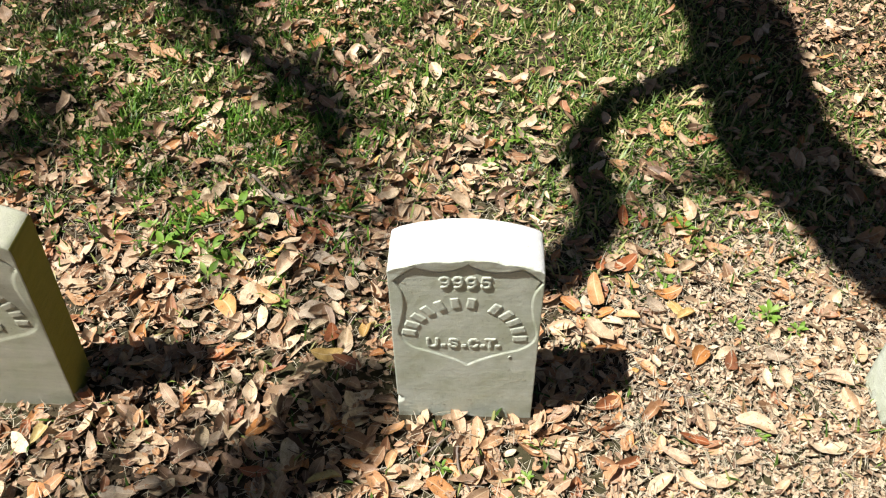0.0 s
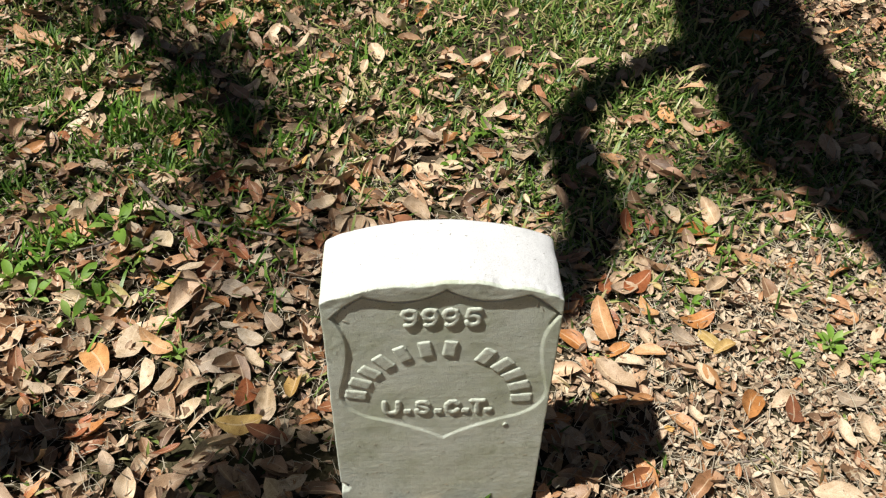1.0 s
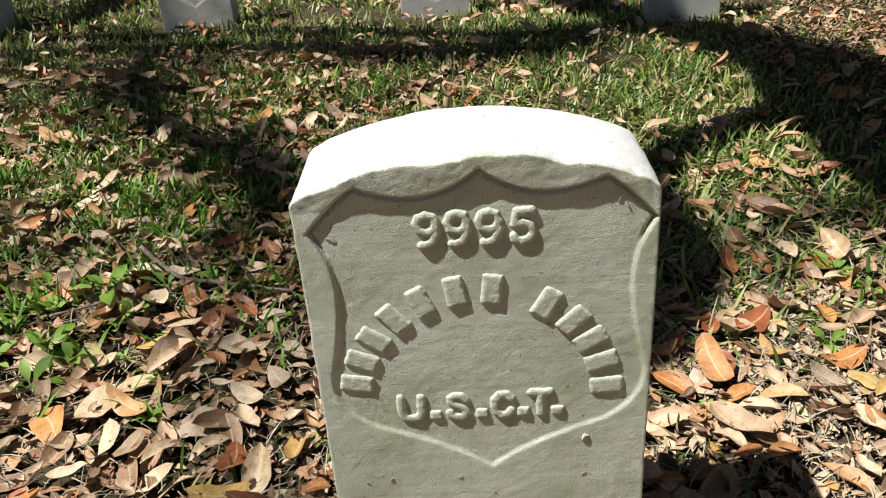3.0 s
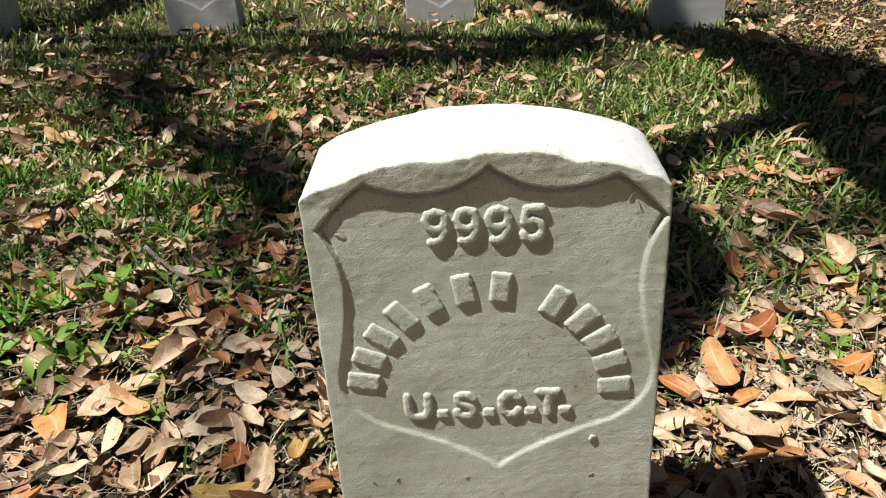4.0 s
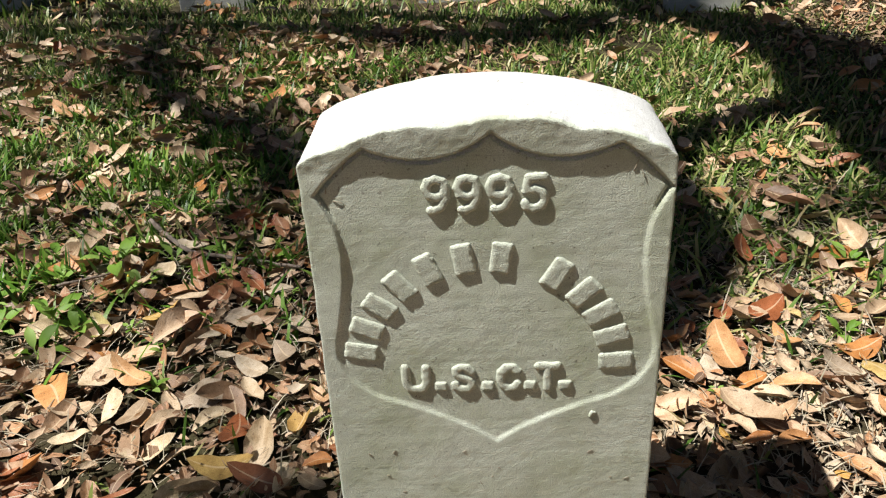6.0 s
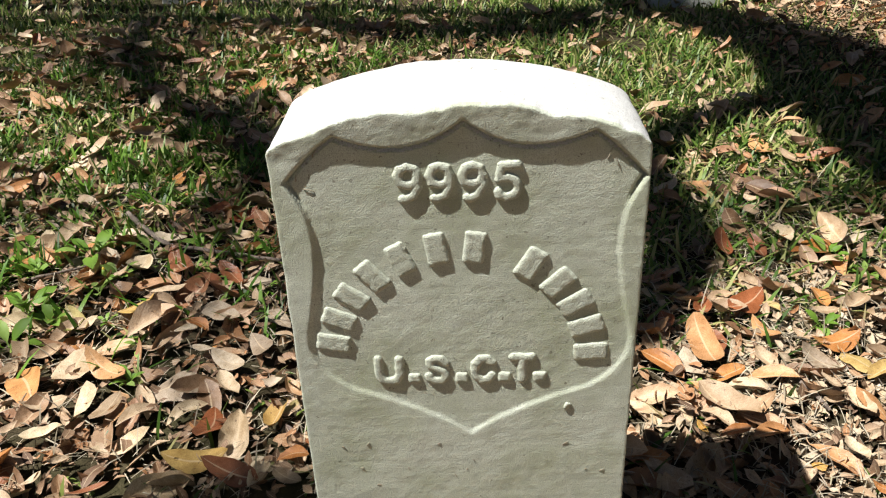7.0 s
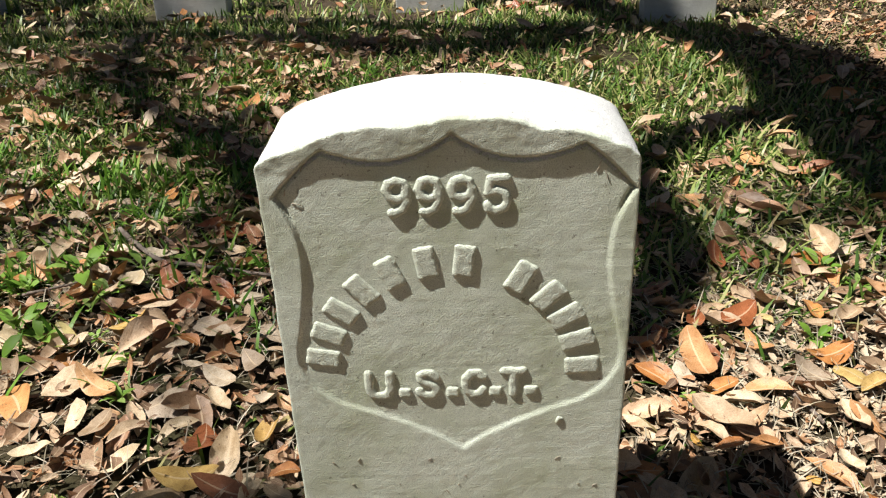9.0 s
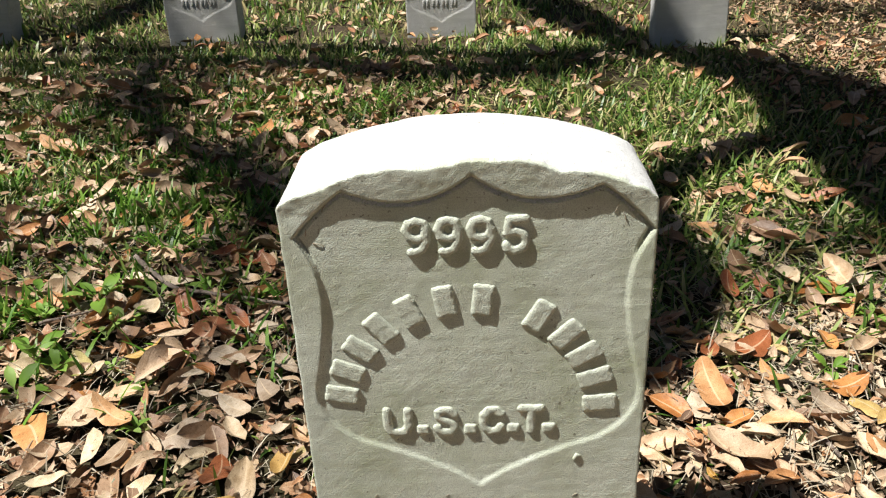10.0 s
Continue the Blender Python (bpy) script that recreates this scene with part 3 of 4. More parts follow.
def leaf_faces(rows=10, sides=5):
    faces = [(i * sides + j, (i + 1) * sides + j, (i + 1) * sides + j + 1, i * sides + j + 1) for i in range(rows - 1) for j in range(sides - 1)]
    uv = [((i + a) / (rows - 1), (j + b) / (sides - 1)) for i in range(rows - 1) for j in range(sides - 1) for a, b in ((0, 0), (1, 0), (1, 1), (0, 1))]
    return np.array(faces), np.array(uv)


LEAF_FACES, LEAF_UV = leaf_faces()


def stalk(length):
    v, f = tube([(-0.5 * length, 0, 0.001), (-0.56 * length, 0.002, 0.002), (-0.62 * length, 0.006, 0.004)], [0.0011, 0.0009, 0.0008], 4)
    return v, f


def single_leaf(seed, material):
    rng = random.Random(seed)
    v = leaf_grid(rng, 1.0 * 0.08, rng.uniform(0.38, 0.52), rng.uniform(-0.35, 0.7), rng.uniform(-0.6, 0.8), rng.uniform(-0.6, 0.6))
    sv, sf = stalk(0.08)
    n = len(v)
    faces = [tuple(f) for f in LEAF_FACES.tolist()] + [tuple(i + n for i in f) for f in sf]
    uv = LEAF_UV.tolist() + [(0.5, 0.5)] * sum(len(f) for f in sf)
    return mesh_from("fallen_leaf", np.vstack([v, np.array([tuple(q) for q in sv])]), faces, material, uv)


def rotations(yaw, pitch, roll):
    """Stack of rotation matrices, n x 3 x 3."""
    cy, sy, cp, sp, cr, sr = np.cos(yaw), np.sin(yaw), np.cos(pitch), np.sin(pitch), np.cos(roll), np.sin(roll)
    o, one = np.zeros_like(cy), np.ones_like(cy)
    rz = np.stack([np.stack([cy, -sy, o], -1), np.stack([sy, cy, o], -1), np.stack([o, o, one], -1)], -2)
    ry = np.stack([np.stack([cp, o, sp], -1), np.stack([o, one, o], -1), np.stack([-sp, o, cp], -1)], -2)
    rx = np.stack([np.stack([one, o, o], -1), np.stack([o, cr, -sr], -1), np.stack([o, sr, cr], -1)], -2)
    return rz @ ry @ rx


STONES = ((-0.006, 0.06, 0.155, 0.066), (-1.069, 0.065, 0.155, 0.066), (1.098, 0.065, 0.155, 0.066), (-2.06, 2.91, 0.15, 0.06), (-1.085, 2.79, 0.15, 0.06), (-0.11, 2.75, 0.15, 0.06), (0.77, 2.46, 0.15, 0.06))


def clear_of_stones(x, y, margin):
    ok = np.ones(len(x), bool)
    for sx, sy, hx, hy in STONES:
        ok &= (np.abs(x - sx) > hx + margin) | (np.abs(y - sy) > hy + margin)
    return ok


def patchy(x, y, scale, seed):
    """Smooth patches from 0 to 1."""
    return np.array([0.5 + 0.5 * noise.noise(Vector((a * scale + seed, b * scale - seed, seed * 0.7))) for a, b in zip(x, y)])


def grassiness(x, y):
    """How far grass takes over from leaf litter."""
    edge = np.where(x > 0.2, 0.66 - 0.1 * np.minimum(x, 1.0), 0.85)
    g = 1 / (1 + np.exp(-(y - edge) / 0.14))
    bare = np.exp(-(((x - 0.85) / 0.45) ** 2 + ((y - 0.25) / 0.35) ** 2))
    return np.clip(g * (1 - 0.7 * bare), 0.05, 1)


def worn_lawn(x, y):
    """Where the lawn is worn to dry crumbs, beyond the great limb's shade."""
    return 1 / (1 + np.exp(-(x - 1.12 + 0.2 * (y - 1.0)) / 0.08)) / (1 + np.exp(-(y - 1.0) / 0.15))


def scatter(count, x0, x1, y0, y1, seed, margin):
    r = np.random.RandomState(seed)
    x, y = r.uniform(x0, x1, count), r.uniform(y0, y1, count)
    ok = clear_of_stones(x, y, margin)
    # ragged, thinning borders towards the outside
    rim = np.minimum(np.minimum(x - x0, x1 - x), np.where(y0 < 2, y - y0, 9.0))
    ok &= r.uniform(size=count) < np.clip(rim / 0.45, 0.0, 1.0)
    return x[ok], y[ok], r


def make_litter(name, count, box, seed, size, material, tilt, zmax, label, thin_in_grass, bare=0.0, rows=9, sides=5, hole=False):
    x, y, r = scatter(count, *box, seed, size[0] * 0.3)
    keep = r.uniform(size=len(x)) > thin_in_grass * grassiness(x, y) * (0.6 + 0.5 * patchy(x, y, 3.0, 5))
    x, y = x[keep], y[keep]
    if size[1] > 0.05:
        gap = np.min(np.hypot(x[:, None] - KNOWN[None, :, 0], y[:, None] - KNOWN[None, :, 1]), 1)
        keep = gap > r.uniform(0.012, 0.04, len(x))
        x, y = x[keep], y[keep]
    drier = worn_lawn(x, y)
    clean = (1 - drier) / (1 + np.exp(-(x + 0.05) / 0.1)) / (1 + np.exp(-(y - 1.15) / 0.1)) / (1 + np.exp((y - 2.35) / 0.08))
    keep = r.uniform(size=len(x)) > (0.5 * drier + 0.88 * clean if size[1] > 0.035 else 0.6 * clean)
    x, y = x[keep], y[keep]
    tufted = np.exp(-(((x - 0.6) / 0.42) ** 4 + ((y - 0.85) / 0.34) ** 4))
    keep = r.uniform(size=len(x)) > 0.5 * tufted
    x, y = x[keep], y[keep]
    if hole:
        keep = (x < -2.4) | (x > 2.1) | (y < -1.1) | (y > 5.2)
        x, y = x[keep], y[keep]
    crumbly = np.exp(-(((x - 0.85) / 0.55) ** 4 + ((y - 0.05) / 0.55) ** 4))
    keep = r.uniform(size=len(x)) > crumbly * bare
    x, y = x[keep], y[keep]
    n = len(x)
    rng = random.Random(seed)
    bank = np.array([leaf_grid(rng, 1.0, rng.uniform(0.34, 0.52), rng.uniform(-0.3, 0.8), rng.uniform(-0.6, 0.9), rng.uniform(-0.6, 0.6), rows, sides) for _ in range(40)])
    quads, uvs = leaf_faces(rows, sides)
    rot = rotations(r.uniform(0, 6.283, n), r.normal(0, tilt, n), r.normal(0, tilt, n))
    scale = r.uniform(size[0], size[1], n)
    v = np.einsum("nij,nkj->nki", rot, bank[r.randint(0, 40, n)] * scale[:, None, None])
    v += np.stack([x, y, ground_height(x, y) + r.uniform(0.001, zmax, n) + r.uniform(0, 0.03, n) * grassiness(x, y)], -1)[:, None, :]
    v[:, :, 2] = np.maximum(v[:, :, 2], ground_height(x, y)[:, None] + 0.0006)
    k = v.shape[1]
    faces = (quads[None] + (np.arange(n) * k)[:, None, None]).reshape(-1, 4)
    ob = new(name, mesh_from(name, v.reshape(-1, 3), faces.tolist(), material, np.tile(uvs, (n, 1))))
    tagged(ob, label, "leaf litter", kind="stuff")


# single leaves lying on top: x, y, length, heading
PALE_A = [(-0.596, 0.585, 0.05, 30), (-0.573, 0.334, 0.096, 85), (-0.628, 0.378, 0.054, 62), (-0.581, 0.265, 0.06, 26), (-0.556, 0.205, 0.054, 18), (-0.524, 0.262, 0.076, 96), (-0.487, 0.251, 0.062, 72), (-0.44, 0.241, 0.071, 46), (-0.383, 0.251, 0.06, 32), (-0.335, 0.29, 0.06, -50), (-0.256, 0.126, 0.05, 73), (-0.222, 0.124, 0.045, -32), (-0.536, 0.128, 0.03, 66), (-0.514, 0.154, 0.028, 40), (-0.565, 0.613, 0.085, -51), (-0.374, 0.598, 0.041, 47), (-0.588, 0.442, 0.045, 76), (-0.493, 0.538, 0.057, 23), (-0.487, 0.465, 0.15, 71), (0.379, 0.451, 0.081, 31)]
PALE_B = [(0.361, 0.268, 0.062, -10), (0.323, 0.229, 0.093, -51), (0.307, 0.212, 0.057, -54), (0.404, 0.327, 0.047, -69), (0.523, 0.455, 0.049, -4), (0.568, 0.506, 0.049, -12), (0.575, 0.464, 0.068, 38), (0.506, 0.509, 0.042, -52), (0.489, 0.232, 0.057, -77), (0.473, 0.28, 0.04, -74), (0.463, 0.247, 0.028, -2), (0.469, 0.387, 0.031, -52), (0.45, 0.142, 0.042, -73), (0.472, 0.131, 0.024, -22), (0.398, 0.186, 0.025, -52), (0.49, 0.181, 0.029, 28), (0.426, 0.173, 0.019, -48), (-0.673, 1.135, 0.085, 81), (-0.592, 1.16, 0.085, -32), (-0.899, 1.181, 0.064, -16)]
PALE_C = [(-0.739, 0.743, 0.074, 82), (-0.65, 0.766, 0.043, 76), (-0.533, 0.811, 0.034, 71), (-1.14, 1.432, 0.06, 3), (-1.022, 1.495, 0.085, 76), (-0.913, 1.336, 0.085, 90), (-0.837, 1.3, 0.072, -32), (-0.952, 1.003, 0.072, 95), (-0.777, 0.723, 0.051, 81), (-0.605, 0.752, 0.044, 68), (-0.853, 1.063, 0.085, -55), (-0.821, 1.075, 0.085, 98), (-0.808, 1.156, 0.039, 46), (0.667, 0.995, 0.085, -64), (0.427, 0.818, 0.042, -57), (0.592, 0.697, 0.038, -53), (0.533, 0.679, 0.071, -81), (0.521, 0.722, 0.04, -52), (0.517, 0.819, 0.033, -44), (-0.698, 0.52, 0.045, 54)]
PALE_D = [(-0.549, 0.082, 0.063, -65), (0.706, 0.107, 0.057, -84), (0.754, 0.116, 0.057, -84), (0.79, -0.074, 0.101, 5), (0.55, -0.01, 0.075, 89), (0.656, -0.012, 0.099, -21), (0.462, -0.1, 0.074, -33), (0.545, -0.163, 0.091, 14), (0.485, -0.168, 0.065, -36), (0.61, -0.11, 0.054, 17), (0.176, 1.018, 0.108, -14), (0.233, 0.922, 0.117, -67), (-0.236, 0.724, 0.088, 46), (0.078, 1.352, 0.088, -10)]
GREYISH_A = [(-0.395, 0.302, 0.105, 2), (-0.393, 0.38, 0.04, -14), (-0.349, 0.346, 0.058, -26), (-0.431, 0.424, 0.036, 22), (-0.391, 0.476, 0.081, -30), (-0.351, 0.565, 0.059, 19), (-0.278, 0.304, 0.052, 33), (-0.308, 0.382, 0.057, -55), (-0.301, 0.457, 0.059, -41), (0.473, 0.336, 0.059, -31), (0.299, 0.324, 0.059, -73), (-0.698, 0.968, 0.048, 28), (-0.79, 0.807, 0.052, 55), (-1.006, 1.113, 0.046, -4), (-0.544, 0.711, 0.06, -3), (0.644, 0.653, 0.066, 22), (0.398, 0.935, 0.046, 52), (-0.966, 1.068, 0.062, -18), (0.747, 0.182, 0.066, -6), (-0.746, -0.226, 0.087, -3)]
GREYISH_B = [(-0.68, -0.205, 0.06, 9)]
ORANGE_TOP_A = [(-0.746, 0.653, 0.079, 16), (-0.654, 0.547, 0.045, 38), (-0.626, 0.311, 0.112, -51), (-0.6, 0.324, 0.034, 9), (-0.524, 0.336, 0.082, -33), (-0.476, 0.244, 0.046, 64), (-0.223, 0.163, 0.04, 17), (-0.419, 0.443, 0.045, -20), (0.262, 0.324, 0.068, -39), (0.327, 0.378, 0.117, -84), (0.425, 0.41, 0.059, -66), (0.342, 0.3, 0.058, 23), (0.4, 0.294, 0.068, -14), (0.516, 0.378, 0.081, 15), (0.533, 0.496, 0.062, -87), (0.508, 0.228, 0.064, -65), (0.424, 0.134, 0.068, -47), (0.454, 0.084, 0.027, -27), (0.319, 0.181, 0.04, -1), (0.362, 0.182, 0.053, 20)]
ORANGE_TOP_B = [(-0.572, 1.196, 0.076, -20), (-0.641, 0.93, 0.042, 60), (-0.564, 0.919, 0.066, 8), (-0.622, 0.97, 0.083, 50), (-0.754, 0.683, 0.056, 12), (-0.786, 0.945, 0.047, -34), (-0.758, 1.23, 0.056, 58), (0.614, 1.058, 0.085, -79), (0.446, 0.892, 0.086, -50), (0.581, 0.635, 0.096, 10), (0.573, 0.84, 0.038, 33), (0.56, 0.174, 0.084, 57), (-0.164, -0.128, 0.052, 73), (-0.166, -0.052, 0.065, 15), (-0.475, -0.057, 0.085, 53)]
RUSTY = [(-0.339, 0.219, 0.084, 91), (-0.294, 0.136, 0.079, -17), (-0.459, 0.108, 0.05, 24), (-0.502, 0.62, 0.105, -55), (-0.434, 0.569, 0.085, -45), (-0.402, 0.592, 0.074, -48), (-0.509, 0.445, 0.048, 68), (0.349, 0.374, 0.058, -95), (0.42, 0.478, 0.08, 37), (0.35, 0.473, 0.057, -96), (0.288, 0.428, 0.051, -81), (-0.488, 0.827, 0.061, 46), (-0.428, 0.8, 0.062, 42), (-0.451, 0.965, 0.052, -29), (0.488, 0.651, 0.068, -84), (0.43, 0.659, 0.078, -95), (0.761, 0.77, 0.042, -33), (0.635, 0.159, 0.073, 68), (-0.462, -0.172, 0.067, 8)]
YELLOW = [(-0.618, 0.464, 0.082, -47), (-0.26, 0.225, 0.066, 83), (-0.242, 0.254, 0.029, 29), (-0.345, 0.159, 0.083, 5), (-0.533, 0.5, 0.064, 41), (0.456, 0.472, 0.03, -46), (0.525, 0.332, 0.058, -65), (0.548, 0.306, 0.053, 25), (0.397, 0.12, 0.019, -37), (0.283, 0.189, 0.025, -52), (-0.967, -0.093, 0.058, 63), (-0.306, -0.184, 0.08, 21)]
DARK = [(-0.467, 0.143, 0.049, 76), (0.442, 0.308, 0.054, -25), (-0.466, 0.734, 0.075, 23), (-0.896, 1.444, 0.062, 33), (0.73, 0.743, 0.089, 17)]
TOP_LEAVES = ((0, PALE_A + PALE_B + PALE_C + PALE_D), (1, GREYISH_A + GREYISH_B), (2, ORANGE_TOP_A + ORANGE_TOP_B), (3, RUSTY), (4, YELLOW), (5, DARK))
KNOWN = np.array([row[:2] for _, rows in TOP_LEAVES for row in rows])


make_litter("leaf_litter", 18000, (-2.6, 2.3, -1.3, 2.3), 21, (0.03, 0.088), LITTER_MAT, 0.32, 0.018, "thick carpet of dry brown and tan fallen leaves on soil", 0.76, 0.7)
make_litter("leaf_litter", 26000, (-7.0, 7.0, -6.0, 9.0), 25, (0.05, 0.1), LITTER_MAT, 0.24, 0.02, "scattered dry fallen leaves in the grass", 0.2, rows=5, sides=3, hole=True)
make_litter("leaf_litter", 6500, (-4.6, 4.0, 2.2, 6.0), 22, (0.03, 0.075), LITTER_MAT, 0.24, 0.02, "scattered dry fallen leaves in the grass", 0.6, rows=7, sides=3)
make_litter("leaf_debris", 38000, (-2.1, 1.9, -0.9, 2.3), 23, (0.008, 0.03), DEBRIS_MAT, 0.45, 0.022, "crumbled leaf fragments and bits on the soil", 0.5, rows=4, sides=3)
make_litter("leaf_debris", 22000, (0.15, 1.6, -0.6, 0.6), 24, (0.008, 0.028), PALE_DEBRIS, 0.4, 0.014, "pale dry leaf crumbs and straw bits on the soil", 0.6, rows=4, sides=3)
make_litter("leaf_debris", 18000, (0.8, 3.2, 0.6, 3.8), 26, (0.01, 0.032), DEBRIS_MAT, 0.35, 0.012, "pale dry leaf crumbs on the worn lawn", 0.1, rows=4, sides=3)


def fallen_leaves():
    rng = random.Random(5)
    bank = {}
    for kind, (mat, label) in enumerate(LEAF_KINDS):
        bank[kind] = [single_leaf(100 + kind * 10 + i, mat) for i in range(9)]
    spots = []
    for kind, rows in TOP_LEAVES:
        spots += [(kind, *row, True) for row in rows]
    for _ in range(24):
        spots.append((rng.choice((0, 0, 2, 3, 5)), rng.gauss(0.27, 0.11), rng.gauss(2.62, 0.05), rng.uniform(0.06, 0.09), rng.uniform(0, 360), False))
    while len(spots) < 298:
        x, y = rng.uniform(-1.0, 1.0), rng.uniform(-0.45, 0.95)
        if not clear_of_stones(np.array([x]), np.array([y]), 0.04)[0] or min(math.hypot(x - s[1], y - s[2]) for s in spots) < 0.055:
            continue
        if x > 0.2 and rng.random() < 0.8:
            continue
        spots.append((rng.choices(range(6), (5, 4, 3, 1, 1, 2))[0], x, y, rng.uniform(0.045, 0.085), rng.uniform(0, 360), False))
    for kind, x, y, length, heading, known in spots:
        ob = new("fallen_leaf", rng.choice(bank[kind]))
        tilt = 9 if known else 14
        z = float(ground_height(x, y)) + (rng.uniform(0.018, 0.026) if known else rng.uniform(0.008, 0.018))
        ob.matrix_basis = pose(x, y, z, rng.gauss(0, tilt), rng.gauss(0, tilt), heading) @ Matrix.Diagonal((length / 0.08, length / 0.08 * rng.uniform(0.85, 1.15), length / 0.08, 1))
        tagged(ob, LEAF_KINDS[kind][1], "leaf", "fallen leaves on the ground")


fallen_leaves()


# ---- grass ----
def make_grass(name, count, box, seed, length, width, material, label, weight, lean=0.75, lift=0.0):
    x, y, r = scatter(count, *box, seed, 0.004)
    keep = r.uniform(size=len(x)) < weight(x, y)
    x, y = x[keep], y[keep]
    n = len(x)
    az = r.uniform(0, 6.283, n)
    # tufts share a lean
    L = r.uniform(length[0], length[1], n)
    W = r.uniform(width[0], width[1], n)
    out = np.abs(r.normal(lean, 0.35, n))
    s = np.array([0, 0.35, 0.7, 1.0])
    bend = out[:, None] * (0.5 + 0.8 * s[None, :])
    seg = np.diff(s)[None, :] * L[:, None]
    dx = np.concatenate([np.zeros((n, 1)), np.cumsum(seg * np.sin(bend[:, 1:]), 1)], 1)
    dz = np.concatenate([np.zeros((n, 1)), np.cumsum(seg * np.cos(bend[:, 1:]), 1)], 1)
    cx, cy = np.cos(az)[:, None], np.sin(az)[:, None]
    wid = W[:, None] * np.array([0.8, 1.0, 0.75])[None, :] / 2
    base = ground_height(x, y)[:, None] + r.uniform(0, lift + 1e-6, n)[:, None]
    px, py, pz = x[:, None] + cx * dx, y[:, None] + cy * dx, np.maximum(base + dz, base + 0.002)
    left = np.stack([px[:, :3] - cy * wid, py[:, :3] + cx * wid, pz[:, :3]], -1)
    right = np.stack([px[:, :3] + cy * wid, py[:, :3] - cx * wid, pz[:, :3]], -1)
    tip = np.stack([px[:, 3], py[:, 3], pz[:, 3]], -1)[:, None]
    v = np.concatenate([left, right, tip], 1).reshape(-1, 3)
    o = (np.arange(n) * 7)[:, None]
    quads = np.concatenate([o + np.array([[0, 3, 4, 1]]), o + np.array([[1, 4, 5, 2]])])
    tris = o + np.array([[2, 5, 6]])
    ob = new(name, mesh_from(name, v, quads.tolist() + tris.tolist(), material))
    tagged(ob, label, "grass", kind="stuff")


def lawn(x, y):
    g = grassiness(x, y)
    p = patchy(x, y, 5.0, 2.0) * 0.7 + patchy(x, y, 17.0, 9.0) * 0.6
    p = p + 0.18 * np.exp(-(((x - 0.6) / 0.42) ** 4 + ((y - 0.85) / 0.34) ** 4))
    worn = worn_lawn(x, y)
    return g * np.clip((p - 0.42) * 3.0, 0.05, 1) * (1 - 0.88 * worn)


def dry(x, y):
    right = 1 / (1 + np.exp(-(x - 0.75) / 0.2))
    return grassiness(x, y) * (0.35 + 0.65 * right) * np.clip(patchy(x, y, 6.0, 4.0) * 1.4, 0, 1)


def tuft(x, y):
    return 0.6 * np.exp(-(((x - 0.55) / 0.36) ** 4 + ((y - 0.88) / 0.32) ** 4)) * np.clip(patchy(x, y, 14.0, 7.0) * 2.4 - 0.6, 0.05, 1)


def sprigs(x, y):
    """Loose sprigs, thinning towards the bare litter."""
    return np.clip((y - 0.28) / 0.5, 0.03, 1) * np.clip(patchy(x, y, 11.0, 12.0) * 4.5 - 2.4, 0, 1)


make_grass("lawn_grass", 160000, (-2.6, 2.3, -0.9, 2.5), 31, (0.02, 0.07), (0.0035, 0.008), GRASS, "green lawn grass growing through fallen leaves", lawn, lean=0.95)
make_grass("lawn_grass", 4200, (0.1, 1.15, 0.45, 1.4), 36, (0.035, 0.08), (0.0045, 0.009), GRASS, "tuft of broad green grass blades", tuft, lean=1.1)
make_grass("lawn_grass", 32000, (-1.7, -0.1, 0.25, 1.9), 37, (0.03, 0.075), (0.004, 0.0085), LUSH, "green grass sprigs among the fallen leaves", sprigs, lean=0.8, lift=0.012)
make_grass("lawn_grass", 60000, (-8.0, 8.0, -6.0, 10.0), 35, (0.05, 0.09), (0.008, 0.014), GRASS, "green lawn grass growing through fallen leaves", lambda x, y: np.clip(patchy(x, y, 1.5, 3.0) * 1.6 - 0.2, 0.1, 1) * (np.hypot(x, (y - 0.6) * 0.9) > 2.2))
make_grass("lawn_grass", 85000, (-4.6, 4.0, 2.2, 6.5), 32, (0.03, 0.065), (0.005, 0.009), GRASS, "green lawn grass growing through fallen leaves", lawn)


def crumbs(x, y):
    return np.clip(np.exp(-(((x - 0.85) / 0.6) ** 4 + ((y - 0.1) / 0.6) ** 4)) + 0.42, 0, 1) * np.clip(patchy(x, y, 9.0, 6.0) * 1.5 - 0.1, 0, 1)


make_grass("dry_straw", 60000, (-1.7, 1.7, -0.8, 1.0), 34, (0.012, 0.055), (0.0009, 0.0022), STALE, "thin grey dead grass stalks lying on the soil", crumbs, lean=1.5, lift=0.02)
make_grass("dry_grass", 64000, (-2.6, 2.9, 0.0, 4.8), 33, (0.02, 0.055), (0.002, 0.004), STRAW, "dry yellowish grass blades and straw", dry, lean=1.0)


# ---- weeds and twigs ----
def weed_leaf():
    s = np.linspace(0, 1, 6)[:, None] * np.ones((1, 3))
    v = np.array([-1.0, 0, 1.0])[None, :] * np.ones((6, 1))
    w = (0.03 + np.sin(np.pi * np.clip(s, 0.25, 1) ** 1.5) ** 0.8) * 0.17 * (s > 0.2) + 0.025 * (s <= 0.2)
    w[-1] = 0.004
    z = 0.5 * s - 0.45 * s ** 2 + np.abs(v) * w * 0.3
    pts = np.stack([s, v * w, z], -1).reshape(-1, 3)
    faces = [(i * 3 + j, (i + 1) * 3 + j, (i + 1) * 3 + j + 1, i * 3 + j + 1) for i in range(5) for j in range(2)]
    return mesh_from("leaf", pts, faces, WEED)


WEED_LEAF = weed_leaf()


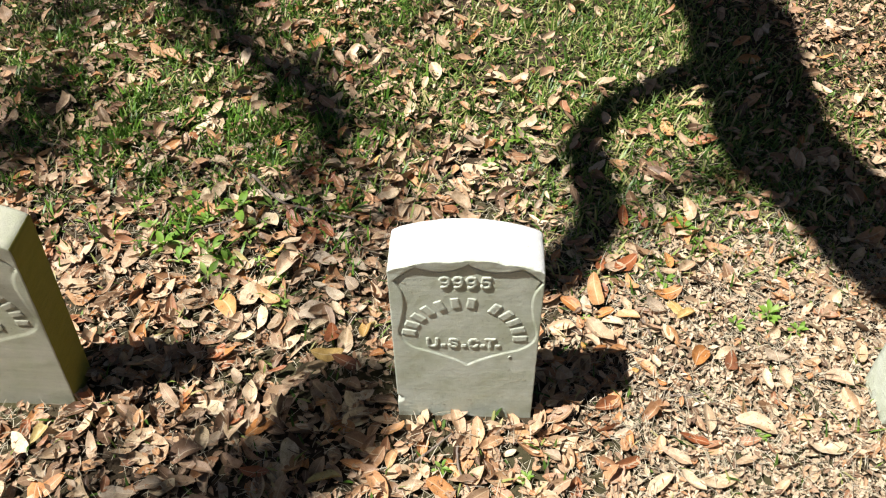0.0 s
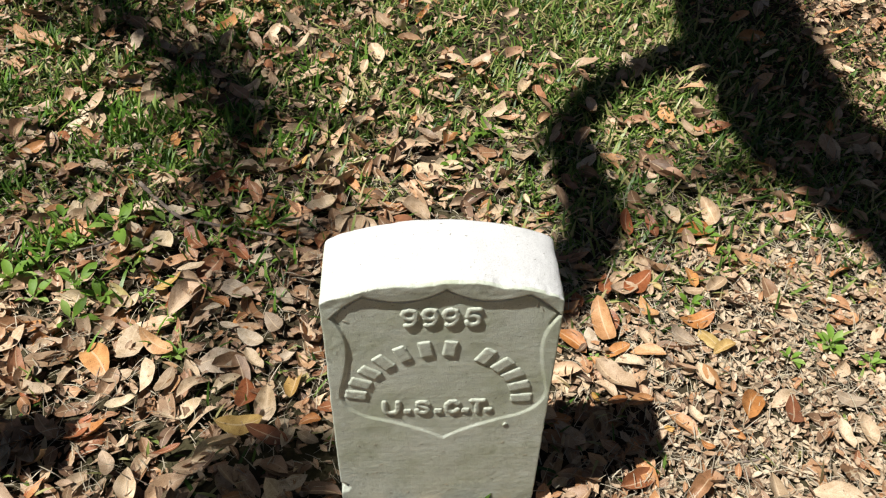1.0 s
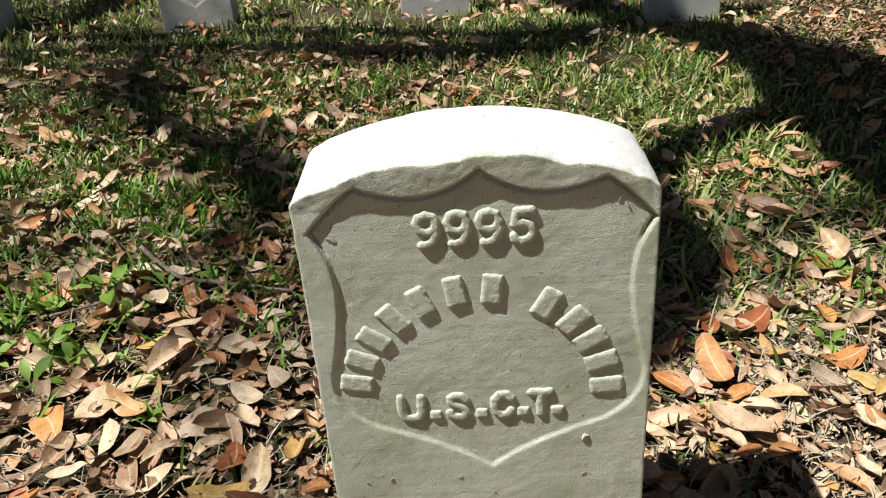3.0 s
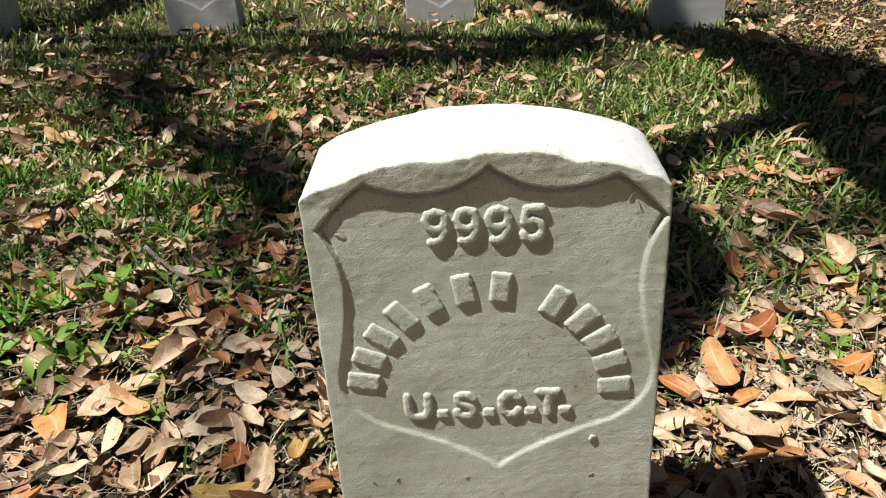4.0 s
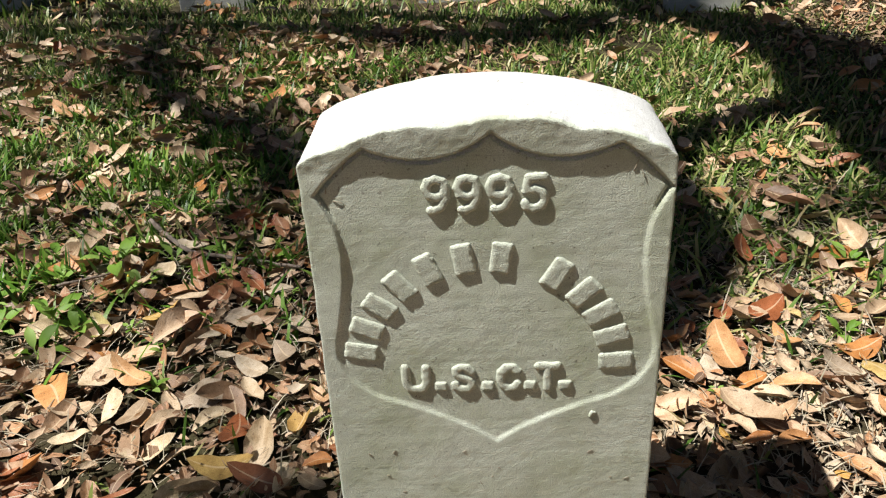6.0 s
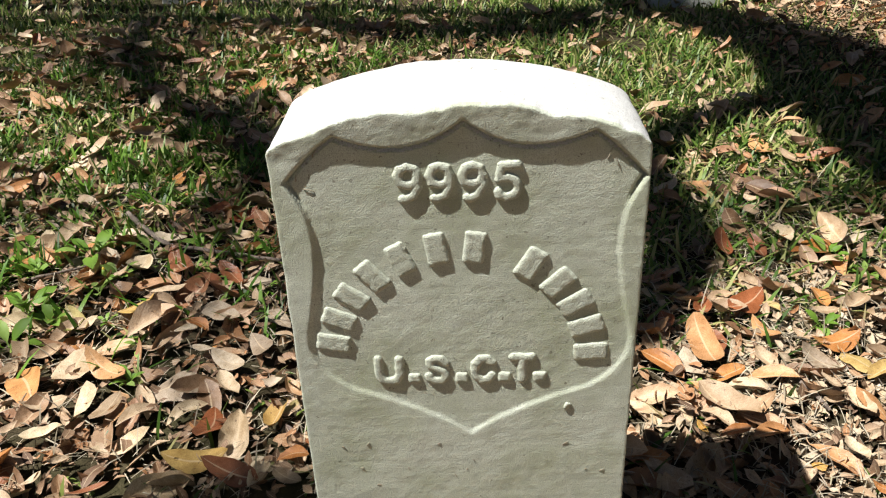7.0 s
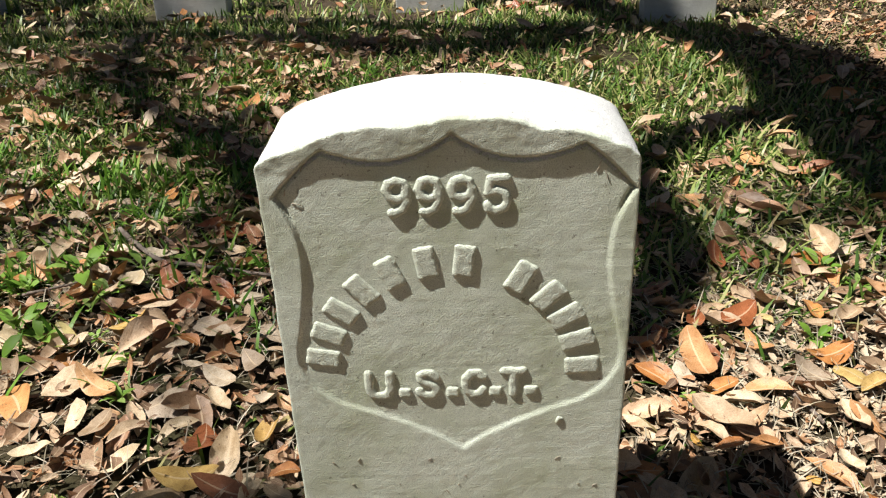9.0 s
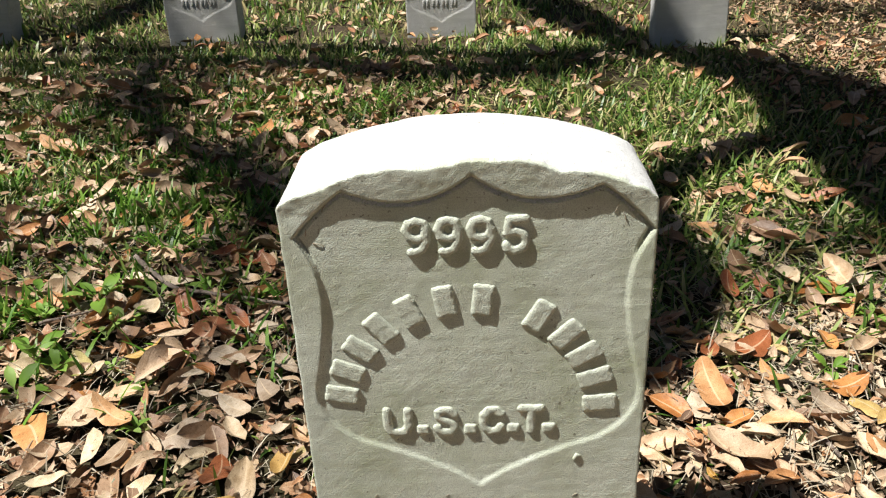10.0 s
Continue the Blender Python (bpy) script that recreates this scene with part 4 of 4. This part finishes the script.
def weed(x, y, size, count, seed, upright=0.3):
    rng = random.Random(seed)
    root = new("weed")
    root.matrix_basis = pose(x, y, float(ground_height(x, y)))
    for k in range(count):
        L = size * rng.uniform(0.6, 1.1)
        part("leaf", WEED_LEAF, root, pose(rng.uniform(-0.004, 0.004), rng.uniform(-0.004, 0.004), 0.012, rng.gauss(0, 12), -rng.uniform(0, 90 * upright), k * 137.5 + rng.uniform(-20, 20)) @ Matrix.Scale(L, 4))
    tagged(root, "small bright green broadleaf weed among fallen leaves", "weed", "weeds in the leaf litter")


WEEDS = ((-0.849, 0.517, 0.07, 9), (-0.718, 0.498, 0.065, 6), (-0.706, 0.414, 0.055, 4), (0.76, 0.313, 0.04, 16), (-0.79, 0.47, 0.05, 7), (-0.9, 0.6, 0.045, 8), (-0.66, 0.47, 0.05, 7), (-0.8, 0.7, 0.05, 8), (-0.6, 0.6, 0.05, 6), (-0.75, 0.62, 0.04, 9), (0.82, 0.27, 0.03, 10), (0.63, 0.56, 0.04, 8), (-0.13, 0.3, 0.03, 6), (0.15, 1.02, 0.05, 9), (0.06, 0.9, 0.04, 8), (0.598, 0.629, 0.05, 9), (0.096, 0.959, 0.045, 10), (0.669, 0.283, 0.035, 6),
         (0.665, -0.045, 0.025, 10), (-0.674, 0.672, 0.075, 5), (-0.57, 0.68, 0.05, 5), (-0.497, 0.397, 0.03, 5), (-0.616, 0.549, 0.05, 4), (-0.485, 0.317, 0.032, 8),
         (-0.57, 0.466, 0.03, 7), (0.299, 0.286, 0.02, 6), (-0.48, 0.703, 0.04, 7), (-0.387, 0.677, 0.035, 6), (0.515, 0.429, 0.035, 8), (-0.335, 0.553, 0.03, 5), (0.13, -0.166, 0.02, 8), (-0.054, -0.144, 0.022, 6))
for k, (x, y, size, count) in enumerate(WEEDS):
    weed(x, y, size, count, 300 + k, 0.75 if k in (1, 4, 17) else 0.5)


def flower_stalk(x, y, height, lean, turn):
    """A thin bent stem with a closed yellow-tipped bud."""
    root = new("flower_stalk")
    root.matrix_basis = pose(x, y, float(ground_height(x, y)), 0, 0, turn)
    top = Vector((lean, 0, height))
    v, f = tube(curve_through([(0, 0, 0), (lean * 0.3, 0.002, height * 0.5), top], 5), np.linspace(0.0012, 0.0009, 11), 6)
    part("stem", mesh_from("stem", v, f, WEED), root)
    v, f = tube([top, top + Vector((0.001, 0, 0.004)), top + Vector((0.001, 0, 0.009)), top + Vector((0.001, 0, 0.012))], [0.0015, 0.0042, 0.0036, 0.0026], 8)
    part("bud", mesh_from("bud", v, f, WEED), root)
    v, f = tube([top + Vector((0.001, 0, 0.0115)), top + Vector((0.001, 0, 0.0135)), top + Vector((0.001, 0, 0.0155))], [0.0022, 0.0025, 0.001], 8)
    part("petals", mesh_from("petals", v, f, PETAL), root, label="yellow petal tips")
    tagged(root, "thin green flower stalk with a closed yellow-tipped bud", "flower")


flower_stalk(-0.545, 0.50, 0.075, -0.03, -10)


def twig(points, radius, seed):
    line = curve_through([(x, y, z + float(ground_height(x, y))) for x, y, z in points], 5, radius * 0.25, seed)
    v, f = tube(line, np.linspace(radius, radius * 0.55, len(line)), 7)
    tagged(new("twig", mesh_from("twig", v, f, TWIG)), "thin grey-brown dead twig lying on fallen leaves", "twig", "twigs on the ground")


twig([(-0.65, 0.80, 0.03), (-0.60, 0.745, 0.028), (-0.537, 0.689, 0.026), (-0.438, 0.659, 0.026), (-0.33, 0.638, 0.02)], 0.0055, 1)
twig([(-0.75, 0.596, 0.02), (-0.689, 0.611, 0.024), (-0.65, 0.636, 0.02)], 0.003, 2)
twig([(0.415, 0.31, 0.02), (0.439, 0.273, 0.022), (0.453, 0.23, 0.016)], 0.0045, 3)
twig([(-0.11, -0.13, 0.018), (-0.069, -0.095, 0.02), (-0.028, -0.053, 0.018)], 0.0035, 4)
twig([(-0.02, -0.08, 0.016), (-0.015, -0.143, 0.018), (0.01, -0.20, 0.016)], 0.0032, 5)
twig([(0.47, 0.055, 0.016), (0.52, 0.057, 0.018), (0.56, 0.066, 0.016)], 0.0028, 6)


# ---- grass clippings caught on the stone ----
def clipping(x, z, turn, length, seed):
    a = radians(turn)
    d = Vector((math.cos(a), 0, math.sin(a))) * length / 2
    c = Vector((x, 0.0021 if z > 0.25 else 0.0, z))
    line = curve_through([c - d, c + Vector((0, -0.0004, 0.0008)), c + d], 4, 0.0003, seed)
    v, f = tube(line, np.linspace(0.0005, 0.00025, len(line)), 5)
    tagged(new("grass_clipping", mesh_from("grass_clipping", v, f, STALE)), "tiny dry grass clipping stuck to the marble face", "grass clipping", "clippings on the headstone")


CLIPPINGS = [(-0.118, 0.484, 60, 0.007), (-0.135, 0.463, 80, 0.006), (-0.126, 0.452, -15, 0.009), (0.115, 0.478, 70, 0.010), (0.121, 0.470, 110, 0.008)]
chance = random.Random(77)
CLIPPINGS += [(chance.uniform(-0.13, 0.13), chance.uniform(0.035, 0.185), chance.uniform(-70, 70), chance.uniform(0.002, 0.006)) for _ in range(26)]
for k, (x, z, turn, length) in enumerate(CLIPPINGS):
    clipping(x, z, turn, length, 40 + k)
